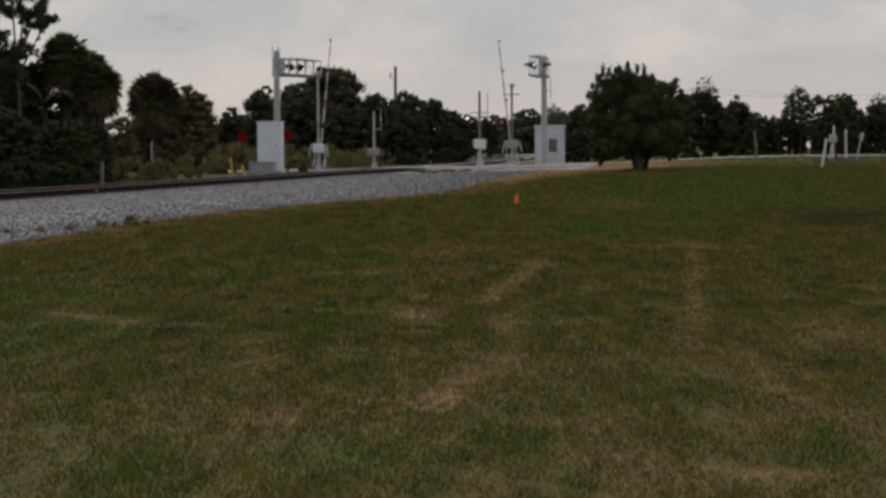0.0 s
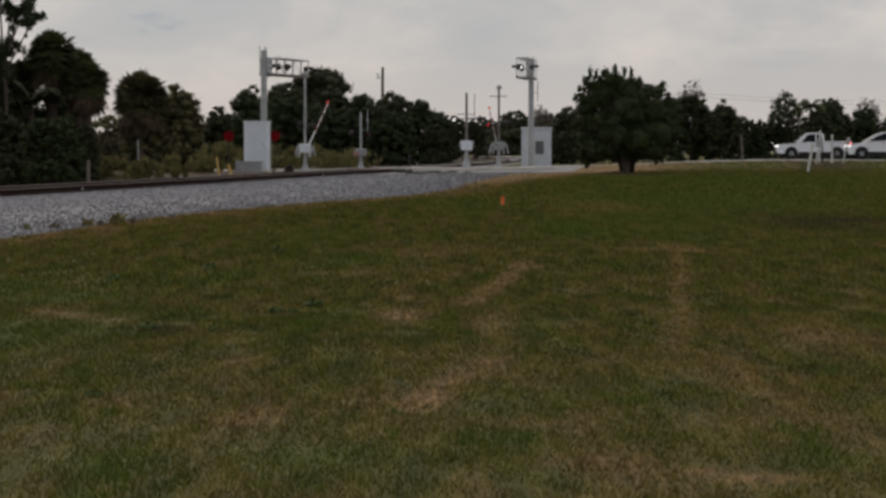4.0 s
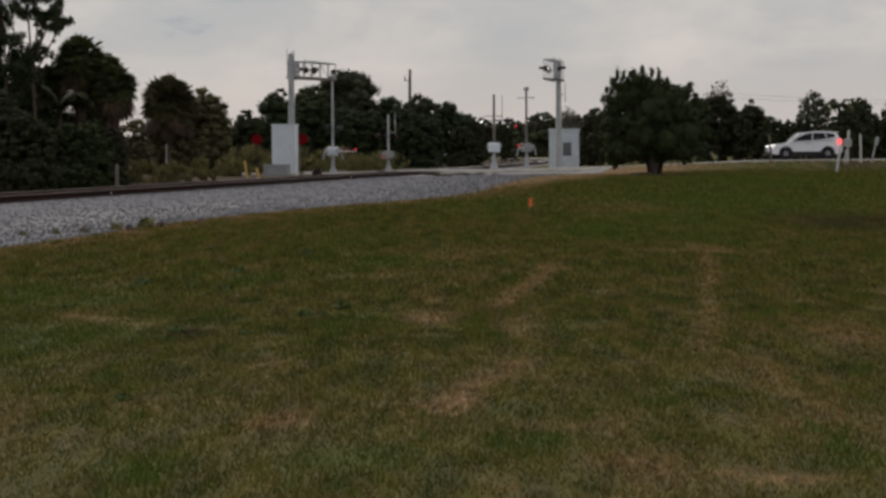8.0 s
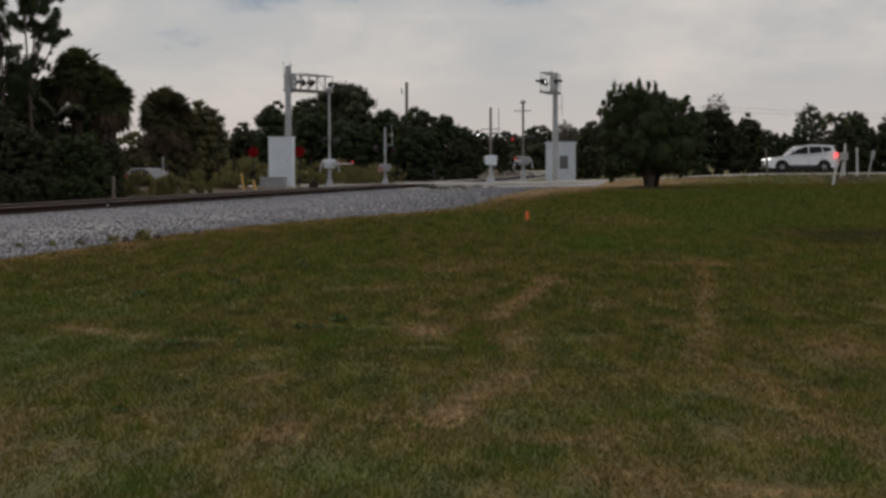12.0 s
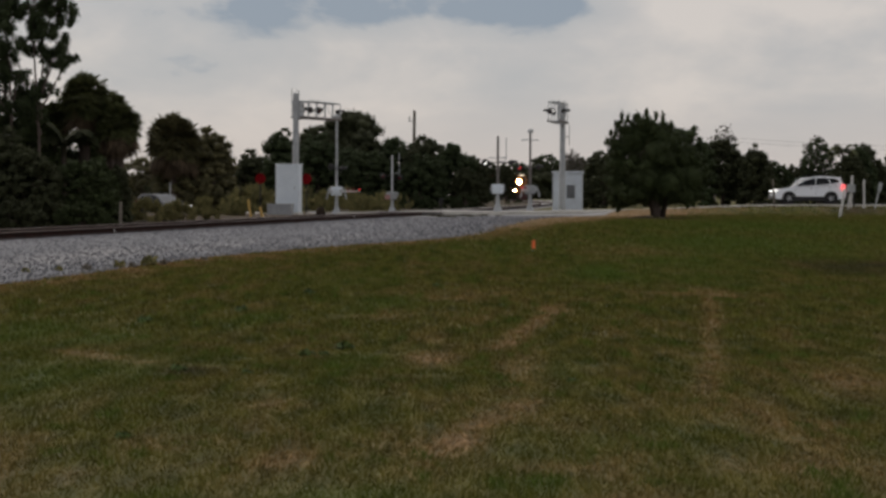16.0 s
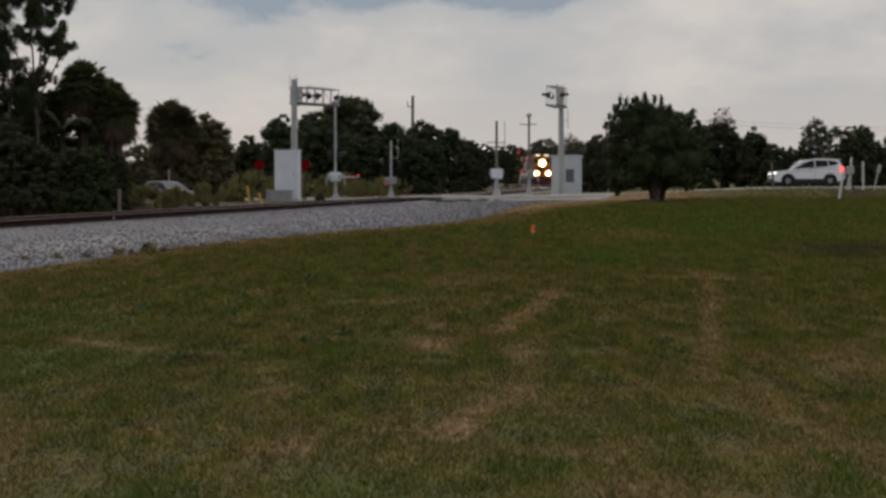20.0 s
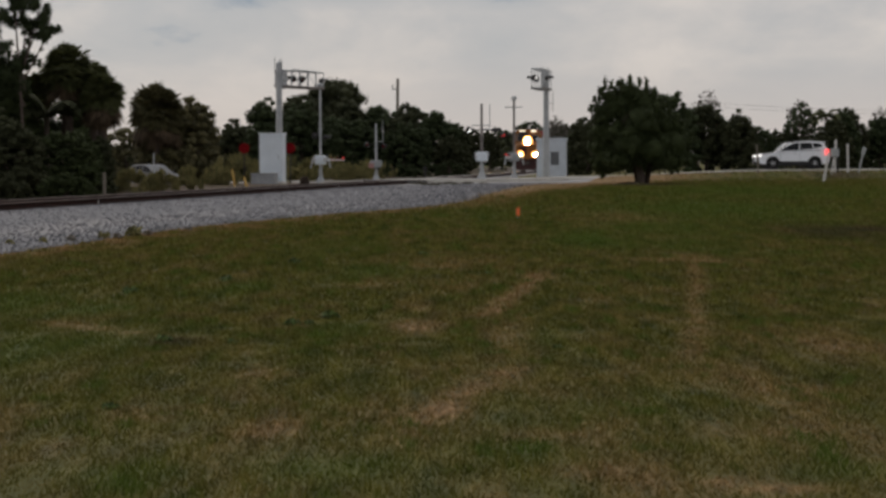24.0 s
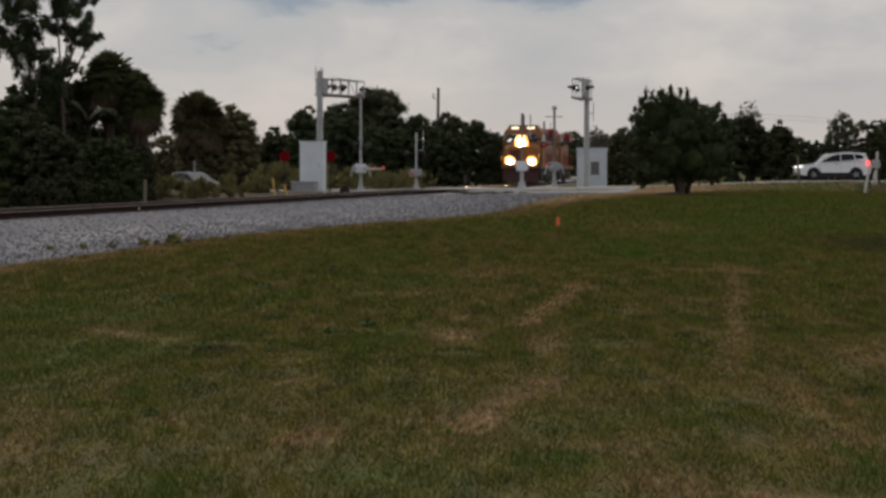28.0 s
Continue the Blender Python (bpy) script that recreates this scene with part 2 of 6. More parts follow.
M = {
    "soil": lawn_material("lawn_soil", False),
    "grass": lawn_material("grass_blades", True),
    "gravel": material("crushed_grey_ballast", (0.178, 0.183, 0.203), 0.9, second=(0.118, 0.122, 0.138), scale=1.6, spread=1.1, bump=0.3, bump_scale=16, stretch=(1, 0.35, 1), dusty=(0.245, 0.243, 0.250)),
    "stone": material("ballast_stones", (0.215, 0.220, 0.243), 0.9, second=(0.100, 0.103, 0.116), scale=3, per_island=0.6),
    "asphalt": material("worn_pale_asphalt", (0.24, 0.235, 0.225), 0.85, second=(0.17, 0.165, 0.16), scale=0.8, bump=0.3),
    "kerb": material("pale_concrete", (0.64, 0.62, 0.57), 0.85, second=(0.50, 0.48, 0.44), scale=1.5, bump=0.2),
    "paint_white": material("road_paint", (0.62, 0.61, 0.58), 0.7, vary=0.12),
    "rubber_panel": material("crossing_panels", (0.13, 0.125, 0.12), 0.85, vary=0.2),
    "rail": material("rusty_rail_web", (0.032, 0.013, 0.010), 0.9, gloss=0.1, second=(0.015, 0.008, 0.007), scale=2.5, bump=0.2),
    "railhead": material("polished_rail_head", (0.20, 0.135, 0.105), 0.35, 0.8, vary=0.15),
    "rail_polish": material("wheel_polished_steel", (0.66, 0.60, 0.55), 0.22, 1.0, vary=0.03),
    "tie": material("weathered_timber_tie", (0.050, 0.036, 0.030), 0.9, gloss=0.1, second=(0.026, 0.020, 0.017), scale=4, stretch=(1, 6, 1)),
    "galv": material("galvanised_steel", (0.46, 0.48, 0.50), 0.55, 0.35, second=(0.34, 0.36, 0.38), scale=3),
    "galv_dark": material("weathered_dark_steel", (0.22, 0.20, 0.195), 0.6, 0.3, second=(0.14, 0.125, 0.12), scale=3),
    "aluminium": material("brushed_aluminium_cabinet", (0.74, 0.81, 0.88), 0.5, 0.05, second=(0.64, 0.71, 0.78), scale=1.6, bump=0.05),
    "alum_dark": material("weathered_aluminium_base", (0.38, 0.40, 0.42), 0.6, 0.2, vary=0.15),
    "bungalow": material("white_painted_aluminium", (0.64, 0.70, 0.78), 0.55, 0.05, second=(0.52, 0.57, 0.64), scale=2),
    "vent": material("grey_vent_slats", (0.20, 0.21, 0.23), 0.6, 0.3),
    "black": material("black_painted_metal", (0.018, 0.018, 0.020), 0.6, vary=0.2),
    "red_dull": material("dull_red_reflector", (0.20, 0.006, 0.009), 0.9, gloss=0.1, vary=0.2),
    "red_lens": material("lit_red_lens", (0.9, 0.04, 0.03), 0.4, emit=0.22),
    "red_dark": material("unlit_red_lens", (0.16, 0.010, 0.010), 0.25),
    "white_lens": material("lit_white_lens", (1.0, 0.97, 0.92), 0.4, emit=1.5),
    "red_stripe": material("faded_red_reflective_stripe", (0.42, 0.22, 0.21), 0.5),
    "white_stripe": material("white_reflective_stripe", (0.70, 0.70, 0.70), 0.5),
    "wood_grey": material("weathered_grey_wood", (0.20, 0.18, 0.15), 0.9, second=(0.12, 0.105, 0.09), scale=5, stretch=(4, 4, 0.6), bump=0.3),
    "post_white": material("chalky_white_paint", (0.66, 0.66, 0.66), 0.7, second=(0.5, 0.5, 0.49), scale=5),
    "yellow_marker": material("faded_yellow_plastic", (0.72, 0.46, 0.12), 0.6, vary=0.15),
    "orange_flag": material("fluorescent_orange_flag", (1.0, 0.20, 0.06), 0.7, vary=0.05),
    "leaf_dark": material("dark_oak_leaves", (0.049, 0.055, 0.027), 0.8, gloss=0.15, second=(0.036, 0.041, 0.021), scale=0.7, per_island=0.35),
    "leaf_green": material("green_shrub_leaves", (0.045, 0.061, 0.027), 0.8, gloss=0.15, second=(0.033, 0.045, 0.020), scale=0.6, per_island=0.35),
    "leaf_lawn": material("dark_glossy_tree_leaves", (0.045, 0.060, 0.022), 0.75, gloss=0.15, second=(0.028, 0.038, 0.014), scale=0.7, per_island=0.35),
    "leaf_olive": material("olive_palm_fronds", (0.130, 0.118, 0.055), 0.75, gloss=0.2, second=(0.052, 0.050, 0.025), scale=0.9, per_island=0.4),
    "leaf_palm": material("green_palm_fronds", (0.110, 0.120, 0.048), 0.75, gloss=0.2, second=(0.052, 0.059, 0.025), scale=0.9, per_island=0.4),
    "dead_frond": material("dead_brown_fronds", (0.105, 0.076, 0.048), 0.9, gloss=0.15, second=(0.052, 0.038, 0.026), scale=1.2, per_island=0.5),
    "leaf_grey": material("grey_bare_twigs", (0.15, 0.135, 0.12), 0.9, second=(0.09, 0.08, 0.07), scale=1.5, per_island=0.4),
    "brush": material("tall_tawny_grass", (0.235, 0.208, 0.085), 0.85, gloss=0.2, second=(0.10, 0.098, 0.040), scale=0.9, per_island=0.7),
    "weed": material("weed_leaves", (0.078, 0.125, 0.026), 0.9, second=(0.042, 0.066, 0.016), scale=3, per_island=0.6),
    "litter": material("dark_leaf_litter", (0.080, 0.068, 0.034), 0.9, second=(0.036, 0.032, 0.018), scale=3, per_island=0.5),
    "bark_dark": material("dark_brown_rotten_wood", (0.045, 0.033, 0.026), 0.95, gloss=0.1, second=(0.024, 0.018, 0.015), scale=5, bump=0.5),
    "bark": material("grey_brown_bark", (0.14, 0.11, 0.095), 0.9, gloss=0.15, second=(0.062, 0.049, 0.043), scale=4, stretch=(3, 3, 0.7), bump=0.5),
    "car_white": material("white_car_paint", (0.86, 0.89, 0.94), 0.25, vary=0.02, coat=0.6),
    "car_grey": material("grey_car_paint", (0.13, 0.135, 0.145), 0.4, vary=0.05, coat=0.15),
    "glass": material("dark_tinted_glass", (0.012, 0.014, 0.018), 0.06, vary=0.02),
    "tyre": material("black_tyre_rubber", (0.014, 0.014, 0.014), 0.9, vary=0.2),
    "alloy": material("alloy_wheel", (0.50, 0.51, 0.53), 0.4, 0.3, vary=0.1),
    "trim": material("black_plastic_trim", (0.022, 0.022, 0.024), 0.7, vary=0.2),
    "car_lamp": material("lit_car_headlamp", (1.0, 0.97, 0.93), 0.3, emit=1.5),
    "tail_lamp": material("lit_tail_lamp", (1.0, 0.13, 0.13), 0.3, emit=1.3),
    "loco_yellow": material("locomotive_yellow_paint", (0.27, 0.105, 0.014), 0.5, second=(0.18, 0.068, 0.010), scale=1.2),
    "loco_red": material("locomotive_red_paint", (0.30, 0.020, 0.022), 0.5, second=(0.19, 0.014, 0.016), scale=1.2),
    "loco_plough": material("sooty_dark_red_paint", (0.060, 0.012, 0.012), 0.7, second=(0.03, 0.010, 0.010), scale=2),
    "loco_brow": material("grey_brown_cab_band", (0.17, 0.12, 0.085), 0.6, vary=0.15),
    "loco_grey": material("locomotive_roof_grey", (0.10, 0.09, 0.085), 0.7, vary=0.2),
    "loco_black": material("locomotive_underframe_black", (0.020, 0.018, 0.017), 0.75, vary=0.25),
    "loco_silver": material("dusty_steel_truck", (0.13, 0.12, 0.115), 0.7, 0.2, vary=0.25),
    "headlight": material("lit_locomotive_headlight", (1.0, 0.72, 0.34), 0.3, emit=400.0),
    # warm glare round the locomotive's lamps, put into glowing discs
    "lamp_bowl": material("glowing_lamp_glare_disc", (1.0, 0.46, 0.12), 0.3, emit=3.2),
    "number_light": material("lit_number_board", (1.0, 0.90, 0.66), 0.3, emit=1.5),
}

# ---- mesh tools ----


def part(name, bm, mat, parent=None, label="", smooth=False):
    """Links a bmesh as one mesh object, under a thing or a part."""
    me = bpy.data.meshes.new(name)
    if smooth:
        for f in bm.faces:
            f.smooth = True
    bm.to_mesh(me)
    bm.free()
    me.materials.append(M[mat] if isinstance(mat, str) else mat)
    ob = new(name, me)
    ob.parent = parent
    if label:
        ob["label"] = label
    return ob


def thing(name, m, label, category, group="", kind=""):
    ob = new(name)
    ob.matrix_basis = m
    return tagged(ob, label, category, group, kind)


def sheet(name, verts, faces, mat, smooth=True):
    me = bpy.data.meshes.new(name)
    me.from_pydata(verts, [], faces)
    me.materials.append(M[mat])
    if smooth:
        me.polygons.foreach_set("use_smooth", [True] * len(me.polygons))
    me.update()
    return new(name, me)


def box(bm, c, s, bevel=0.0, m=None):
    """A box of size s about the centre c, its edges bevelled."""
    g = bmesh.ops.create_cube(bm, size=1.0, matrix=Matrix.Translation(c) @ Matrix.Diagonal((*s, 1)))
    if bevel:
        edges = list({e for v in g["verts"] for e in v.link_edges})
        r = bmesh.ops.bevel(bm, geom=edges, offset=bevel, segments=2, affect="EDGES", profile=0.6)
        vs = list({v for f in r["faces"] for v in f.verts} | {v for v in g["verts"] if v.is_valid})
    else:
        vs = g["verts"]
    if m is not None:
        bmesh.ops.transform(bm, matrix=m, verts=vs)
    return bm


def rod(bm, a, b, r0, r1=None, n=10):
    """A round bar from a to b."""
    a, b = Vector(a), Vector(b)
    d = b - a
    m = Matrix.Translation((a + b) / 2) @ d.to_track_quat("Z", "Y").to_matrix().to_4x4()
    bmesh.ops.create_cone(bm, cap_ends=True, segments=n, radius1=r0, radius2=r0 if r1 is None else r1, depth=d.length, matrix=m)
    return bm


def B():
    return bmesh.new()


def loft(bm, rings, close=True):
    """Skins rings of equal length, each a list of points."""
    vs = [[bm.verts.new(p) for p in ring] for ring in rings]
    n = len(rings[0])
    for a, b in zip(vs, vs[1:]):
        for i in range(n if close else n - 1):
            j = (i + 1) % n
            bm.faces.new((a[i], a[j], b[j], b[i]))
    if close:
        bm.faces.new(vs[0][::-1])
        bm.faces.new(vs[-1])
    bmesh.ops.recalc_face_normals(bm, faces=bm.faces)
    return bm


def smooth_step(x):
    x = np.clip(x, 0, 1)
    return x * x * (3 - 2 * x)


# ---- plan: the track's centre line, the road's, and the height of the ground ----
RAIL_TOP = 0.66
TRACK_Y = [15, 57, 100, 140, 172, 190, 208, 227, 245, 270, 296, 313, 331, 348, 366, 384, 410, 450, 520, 700, 900]
TRACK_X = [-16.5, -11.2, -5.75, -0.67, 2.85, 4.56, 6.28, 7.85, 9.05, 10.35, 11.15, 11.40, 11.45, 11.22, 10.65, 9.80, 8.0, 4.2, -5.5, -40.0, -80.0]


def spline(xs, ys):
    """A smooth curve through the points: a function of x."""
    xs, ys = np.array(xs, float), np.array(ys, float)
    d = np.gradient(ys, xs)

    def f(x):
        i = np.clip(np.searchsorted(xs, x) - 1, 0, len(xs) - 2)
        h = xs[i + 1] - xs[i]
        t = (x - xs[i]) / h
        return (2 * t**3 - 3 * t**2 + 1) * ys[i] + (t**3 - 2 * t**2 + t) * h * d[i] + (3 * t**2 - 2 * t**3) * ys[i + 1] + (t**3 - t**2) * h * d[i + 1]

    return f


track_x = spline(TRACK_Y, TRACK_X)
ROAD_X = [-70, -40, -20, -6, 2, 10, 22, 45, 90]
ROAD_Y = [182, 169, 157, 137, 129.2, 128.4, 127.8, 125.5, 120]
road_y = spline(ROAD_X, ROAD_Y)
ROAD_HALF = 5.2
EDGE_Y = [0, 30, 40, 55, 64, 69, 88, 108, 118, 126, 200]
EDGE_X = [-10.5, -8.8, -7.7, -5.7, -2.9, -0.9, 1.9, 4.8, 8.0, 9.5, 9.5]
edge_x = spline(EDGE_Y, EDGE_X)  # where the gravel meets the lawn


DIRT_Y = [0, 60, 69, 80, 90, 103, 112, 121, 200]
DIRT_X = [-20, -6, -0.7, 1.6, 4.0, 7.1, 9.8, 12.5, 12.5]
dirt_x = spline(DIRT_Y, DIRT_X)  # how far bare tan soil reaches beside the gravel


def ground_z(x, y):
    x, y = np.asarray(x, float), np.asarray(y, float)
    z = 0.55 * smooth_step((y - 38) / 75)
    z = z + 0.32 * smooth_step((x - 6) / 13) * smooth_step((y - 110) / 16)
    tx = track_x(np.clip(y, 16, 499))
    off = x - tx
    bed = RAIL_TOP - 0.22
    side = smooth_step((np.abs(off) - 1.7) / np.maximum(edge_x(np.clip(y, 1, 199)) - tx - 1.7, 2.0))
    z = np.where(y > 128, z - 0.6 * smooth_step((-x - 9) / 9.0), z)
    near = np.where(off > 0, bed + (z - bed) * side, bed + (0.05 + (np.maximum(z, 0.42) - 0.05) * smooth_step((y - 92) / 14) - bed) * smooth_step((-off - 1.7) / 3.0))
    z = np.where((np.abs(off) < 30) & (y > 16) & (y < 125), near, z)
    z = np.where(y < 125, z, np.where(np.abs(off) < 2.2, np.minimum(z, bed), z))
    berm = 0.28 * np.exp(-(((y - 120.4) / 2.3) ** 2)) * smooth_step((x - 5.6) / 4)  # a low bank before the road
    return z + berm - 0.14 * smooth_step((y - 121) / 5) * smooth_step((-off - 1.8) / 2.5)


def gz(x, y):
    return float(ground_z(x, y))


def axis(stops):
    """Grid lines: (start, end, step) stretches joined."""
    out = []
    for a, b, s in stops:
        out += list(np.arange(a, b, s))
    return np.array(out + [stops[-1][1]])


SCRAPES = ((-0.27, 21.9, 0.34, 1.0, 0.85), (3.5, 36.7, 0.75, 0.8, 0.75), (4.15, 37.4, 0.32, 2.0, 1.0), (1.63, 11.0, 0.22, 0.3, 1.0), (1.42, 11.2, 0.15, 0.25, 0.9), (2.5, 15.8, 0.35, 0.35, 0.55), (2.0, 13.4, 0.6, 0.6, 0.5), (-1.38, 17.0, 0.3, 0.5, 0.5), (-1.9, 14.4, 0.35, 0.5, 0.35), (-1.1, 13.6, 0.4, 0.5, 0.3), (-2.3, 12.8, 0.3, 0.4, 0.25), (3.3, 19.0, 0.4, 1.6, 0.45), (0.75, 11.6, 0.25, 0.3, 0.55), (0.6, 13.2, 0.3, 0.4, 0.45), (6.5, 110, 3.6, 9, 1.0), (10.5, 120, 3.5, 5, 0.8), (4.9, 104, 1.4, 8, 0.8), (4.6, 60, 1.2, 5, 0.5), (-0.6, 30, 0.8, 1.6, 0.35), (0.2, 36, 1.2, 3, 0.35))
LUSH = ((-3.4, 20.0, 0.9, 3.0, 0.55), (-4.8, 25.5, 1.0, 3.5, 0.6), (2.9, 46, 0.9, 5, 0.9), (4.6, 44, 1.2, 6, 0.5), (-1.1, 33, 0.7, 3.0, 0.6), (-2.6, 29, 0.5, 2.0, 0.6), (-3.9, 24.5, 0.7, 1.3, 0.7), (-0.9, 21.5, 0.35, 1.2, 0.6), (-3.6, 19.5, 0.5, 1.5, 0.5), (0.8, 20.5, 0.35, 1.2, 0.35), (5.0, 52, 2.0, 7, 0.6), (8.0, 66, 4.0, 12, 0.75), (12.0, 88, 6.0, 14, 0.7), (-0.6, 11.8, 0.5, 0.6, 0.6), (-1.6, 11.6, 0.4, 0.5, 0.5), (1.0, 14.6, 0.5, 0.9, 0.4), (2.2, 11.6, 0.4, 0.5, 0.5), (0.3, 12.4, 0.4, 0.5, 0.45), (-2.0, 42, 1.0, 5, 0.4), (0.9, 62, 1.5, 8, 0.4))
BARE = ((9.4, 50.5, 1.1, 2.4, 0.75), (8.3, 49.0, 1.0, 4.5, 0.6), (8.2, 52, 0.8, 1.6, 0.4), (-2.45, 20.2, 0.22, 0.6, 0.75), (9.3, 103, 1.9, 2.2, 0.9), (18.7, 112, 0.6, 1.4, 0.8), (20.7, 118.5, 1.6, 2.0, 0.7))


def spots(places, x, y):
    x, y = np.asarray(x, float), np.asarray(y, float)
    d = np.zeros_like(x)
    rag = 1 + 0.25 * np.sin(x * 7 + 2 * np.sin(y * 1.3)) * np.sin(y * 2.1)
    for cx, cy, rx, ry, a in places:
        d = np.maximum(d, a * np.exp(-((((x - cx) / rx) ** 2 + ((y - cy) / ry) ** 2) * rag)))
    return d


def dry_at(x, y):
    """How worn the turf is: two wheel tracks that run away over the lawn, bare scrapes and a mown strip along the gravel."""
    x, y = np.asarray(x, float), np.asarray(y, float)
    d = np.zeros_like(x)
    wob = 0.025 * np.sin(y * 0.9) + 0.02 * np.sin(y * 2.3 + 1)

    def band(cx, half, y0, y1, amount):
        fadeout = smooth_step((y - y0) / 1.5) * smooth_step((y1 - y) / 1.5)
        return amount * fadeout * np.exp(-(((x - cx - wob) / half) ** 2))

    d = np.maximum(d, band(0.60 + 0.107 * (y - 24.9), 0.15, 22.5, 33.5, 0.95))
    d = np.maximum(d, band(-0.15 + 0.187 * (y - 14.1), 0.2, 13.0, 18.5, 0.85))
    d = np.maximum(d, band(0.41 + 0.05 * (y - 17.1), 0.2, 16.5, 25, 0.35))
    d = np.maximum(d, band(2.45 + 0.112 * (y - 22.2), 0.13, 17.5, 37, 0.62))
    d = np.maximum(d, band(-3.35 - 0.69 * (y - 21.75), 0.30, 20.2, 23.6, 1.0))
    for cx, cy, rx, ry, a in SCRAPES:
        d = np.maximum(d, a * np.exp(-((((x - cx) / rx) ** 2 + ((y - cy) / ry) ** 2) ** 1.5)))
    rag = np.sin(x * 9 + np.sin(y * 3.1) * 2) * np.sin(y * 2.7 + x * 3)
    d = d * (0.85 + 0.35 * rag)
    thatch = np.sin(x * 3.1 + 1.7 * np.sin(y * 0.8)) * np.sin(y * 0.9 + 1.3 * np.sin(x * 1.9)) + 0.6 * np.sin(x * 8.3 + y * 1.1) * np.sin(y * 3.7 - x * 2.3)
    d = np.maximum(d, (0.07 + 0.12 * thatch) * smooth_step((20 - y) / 6))
    dirt = smooth_step((dirt_x(np.clip(y, 1, 199)) - x) / (2.2 + 0.012 * y) + 0.5 + 0.22 * np.sin(x * 2.3 + 1.5 * np.sin(y * 0.7)) * np.sin(y * 0.45 + x)) * smooth_step((y - 70) / 8) * (y < 130)
    d = np.maximum(d, dirt)
    rim = x - edge_x(np.clip(y, 1, 199))
    d = np.maximum(d, (0.55 + 0.25 * np.sin(y * 1.7 + 3 * np.sin(x))) * np.exp(-((rim - 0.2) / (0.35 + y * 0.013)) ** 2) * (y < 125))
    return d


xs = axis([(-1500, -300, 150), (-300, -60, 20), (-60, -14, 2), (-14, 14, 0.2), (14, 40, 1), (40, 300, 20), (300, 1500, 150)])
ys = axis([(-600, -40, 80), (-40, 8, 4), (8, 70, 0.25), (70, 130, 0.6), (130, 200, 2), (200, 600, 20), (600, 3000, 300)])
gx, gy = np.meshgrid(xs, ys)
gh = ground_z(gx, gy)
nx, ny = len(xs), len(ys)
idx = np.arange(nx * ny).reshape(ny, nx)
quads = np.stack([idx[:-1, :-1], idx[:-1, 1:], idx[1:, 1:], idx[1:, :-1]], -1).reshape(-1, 4)
ground = sheet("ground", np.stack([gx, gy, gh], -1).reshape(-1, 3).tolist(), quads.tolist(), "soil")
ground.data.attributes.new("dry", "FLOAT", "POINT").data.foreach_set("value", np.maximum(dry_at(gx, gy), 0.35 * (gy < 128) * (gx < track_x(np.clip(gy, 16, 499)) - 1.2)).reshape(-1).astype(np.float32))
for attr, places in (("lush", LUSH), ("bare", BARE)):
    ground.data.attributes.new(attr, "FLOAT", "POINT").data.foreach_set("value", np.maximum(spots(places, gx, gy), 0.85 * (attr == "bare") * (gx < track_x(np.clip(gy, 16, 499)) - 1.2)).reshape(-1).astype(np.float32))
tagged(ground, "rough olive lawn with worn straw patches and wheel tracks", "lawn", kind="structure")

# grass blades over the lawn that the camera looks down on
rng = np.random.default_rng(4)


def blades(name, y0, y1, count, tall, wide, label):
    y = np.sqrt(rng.uniform(y0**2, y1**2, count)) * np.exp(rng.normal(0, 0.07, count))
    x = rng.uniform(-1, 1, count) * (0.235 * y + 0.3)
    keep = x > edge_x(np.clip(y, 1, 199)) - 0.05 + rng.normal(0, 0.18, count)
    keep &= (x > dirt_x(np.clip(y, 1, 199)) - 0.3 + rng.normal(0, 0.9, count)) | (rng.random(count) < 0.12) | (y < 72)
    x, y = x[keep], y[keep]
    n = len(x)
    clump = np.array([0.6 * noise.noise((a * 2.2, b * 0.6, 0)) + 0.6 * noise.noise((a * 7.0, b * 2.2, 3)) for a, b in zip(x, y)])
    dry = np.clip(dry_at(x, y) + 0.6 * np.clip(-clump - 0.22, 0, 0.5), 0, 1)
    tuft = np.clip(clump - 0.16, 0, 0.4) * 2.2
    h = tall * rng.uniform(0.45, 1.25, n) * (1 + 0.7 * clump) * (1 - 0.45 * dry)
    turn = rng.uniform(0, math.pi, n)
    w = wide * rng.uniform(0.6, 1.3, n)
    dx, dy = np.cos(turn) * w, np.sin(turn) * w * 0.6
    z = ground_z(x, y) - 0.01
    lean = rng.normal(0, 0.4, (n, 2)) * h[:, None]
    p = np.empty((n, 3, 3))
    p[:, 0] = np.stack([x - dx, y - dy, z], -1)
    p[:, 1] = np.stack([x + dx, y + dy, z], -1)
    p[:, 2] = np.stack([x + lean[:, 0], y + lean[:, 1], z + np.maximum(h, 0.02)], -1)
    me = bpy.data.meshes.new(name)
    me.vertices.add(3 * n)
    me.vertices.foreach_set("co", p.reshape(-1))
    me.loops.add(3 * n)
    me.loops.foreach_set("vertex_index", np.arange(3 * n))
    me.polygons.add(n)
    me.polygons.foreach_set("loop_start", np.arange(0, 3 * n, 3))
    me.update(calc_edges=True)
    me.attributes.new("dry", "FLOAT", "POINT").data.foreach_set("value", np.repeat(dry, 3).astype(np.float32))
    for attr, places in (("lush", LUSH), ("bare", BARE)):
        me.attributes.new(attr, "FLOAT", "POINT").data.foreach_set("value", np.repeat(np.maximum(spots(places, x, y), tuft * (attr == "lush")), 3).astype(np.float32))
    me.materials.append(M["grass"])
    return tagged(new(name, me), label, "grass", kind="stuff")


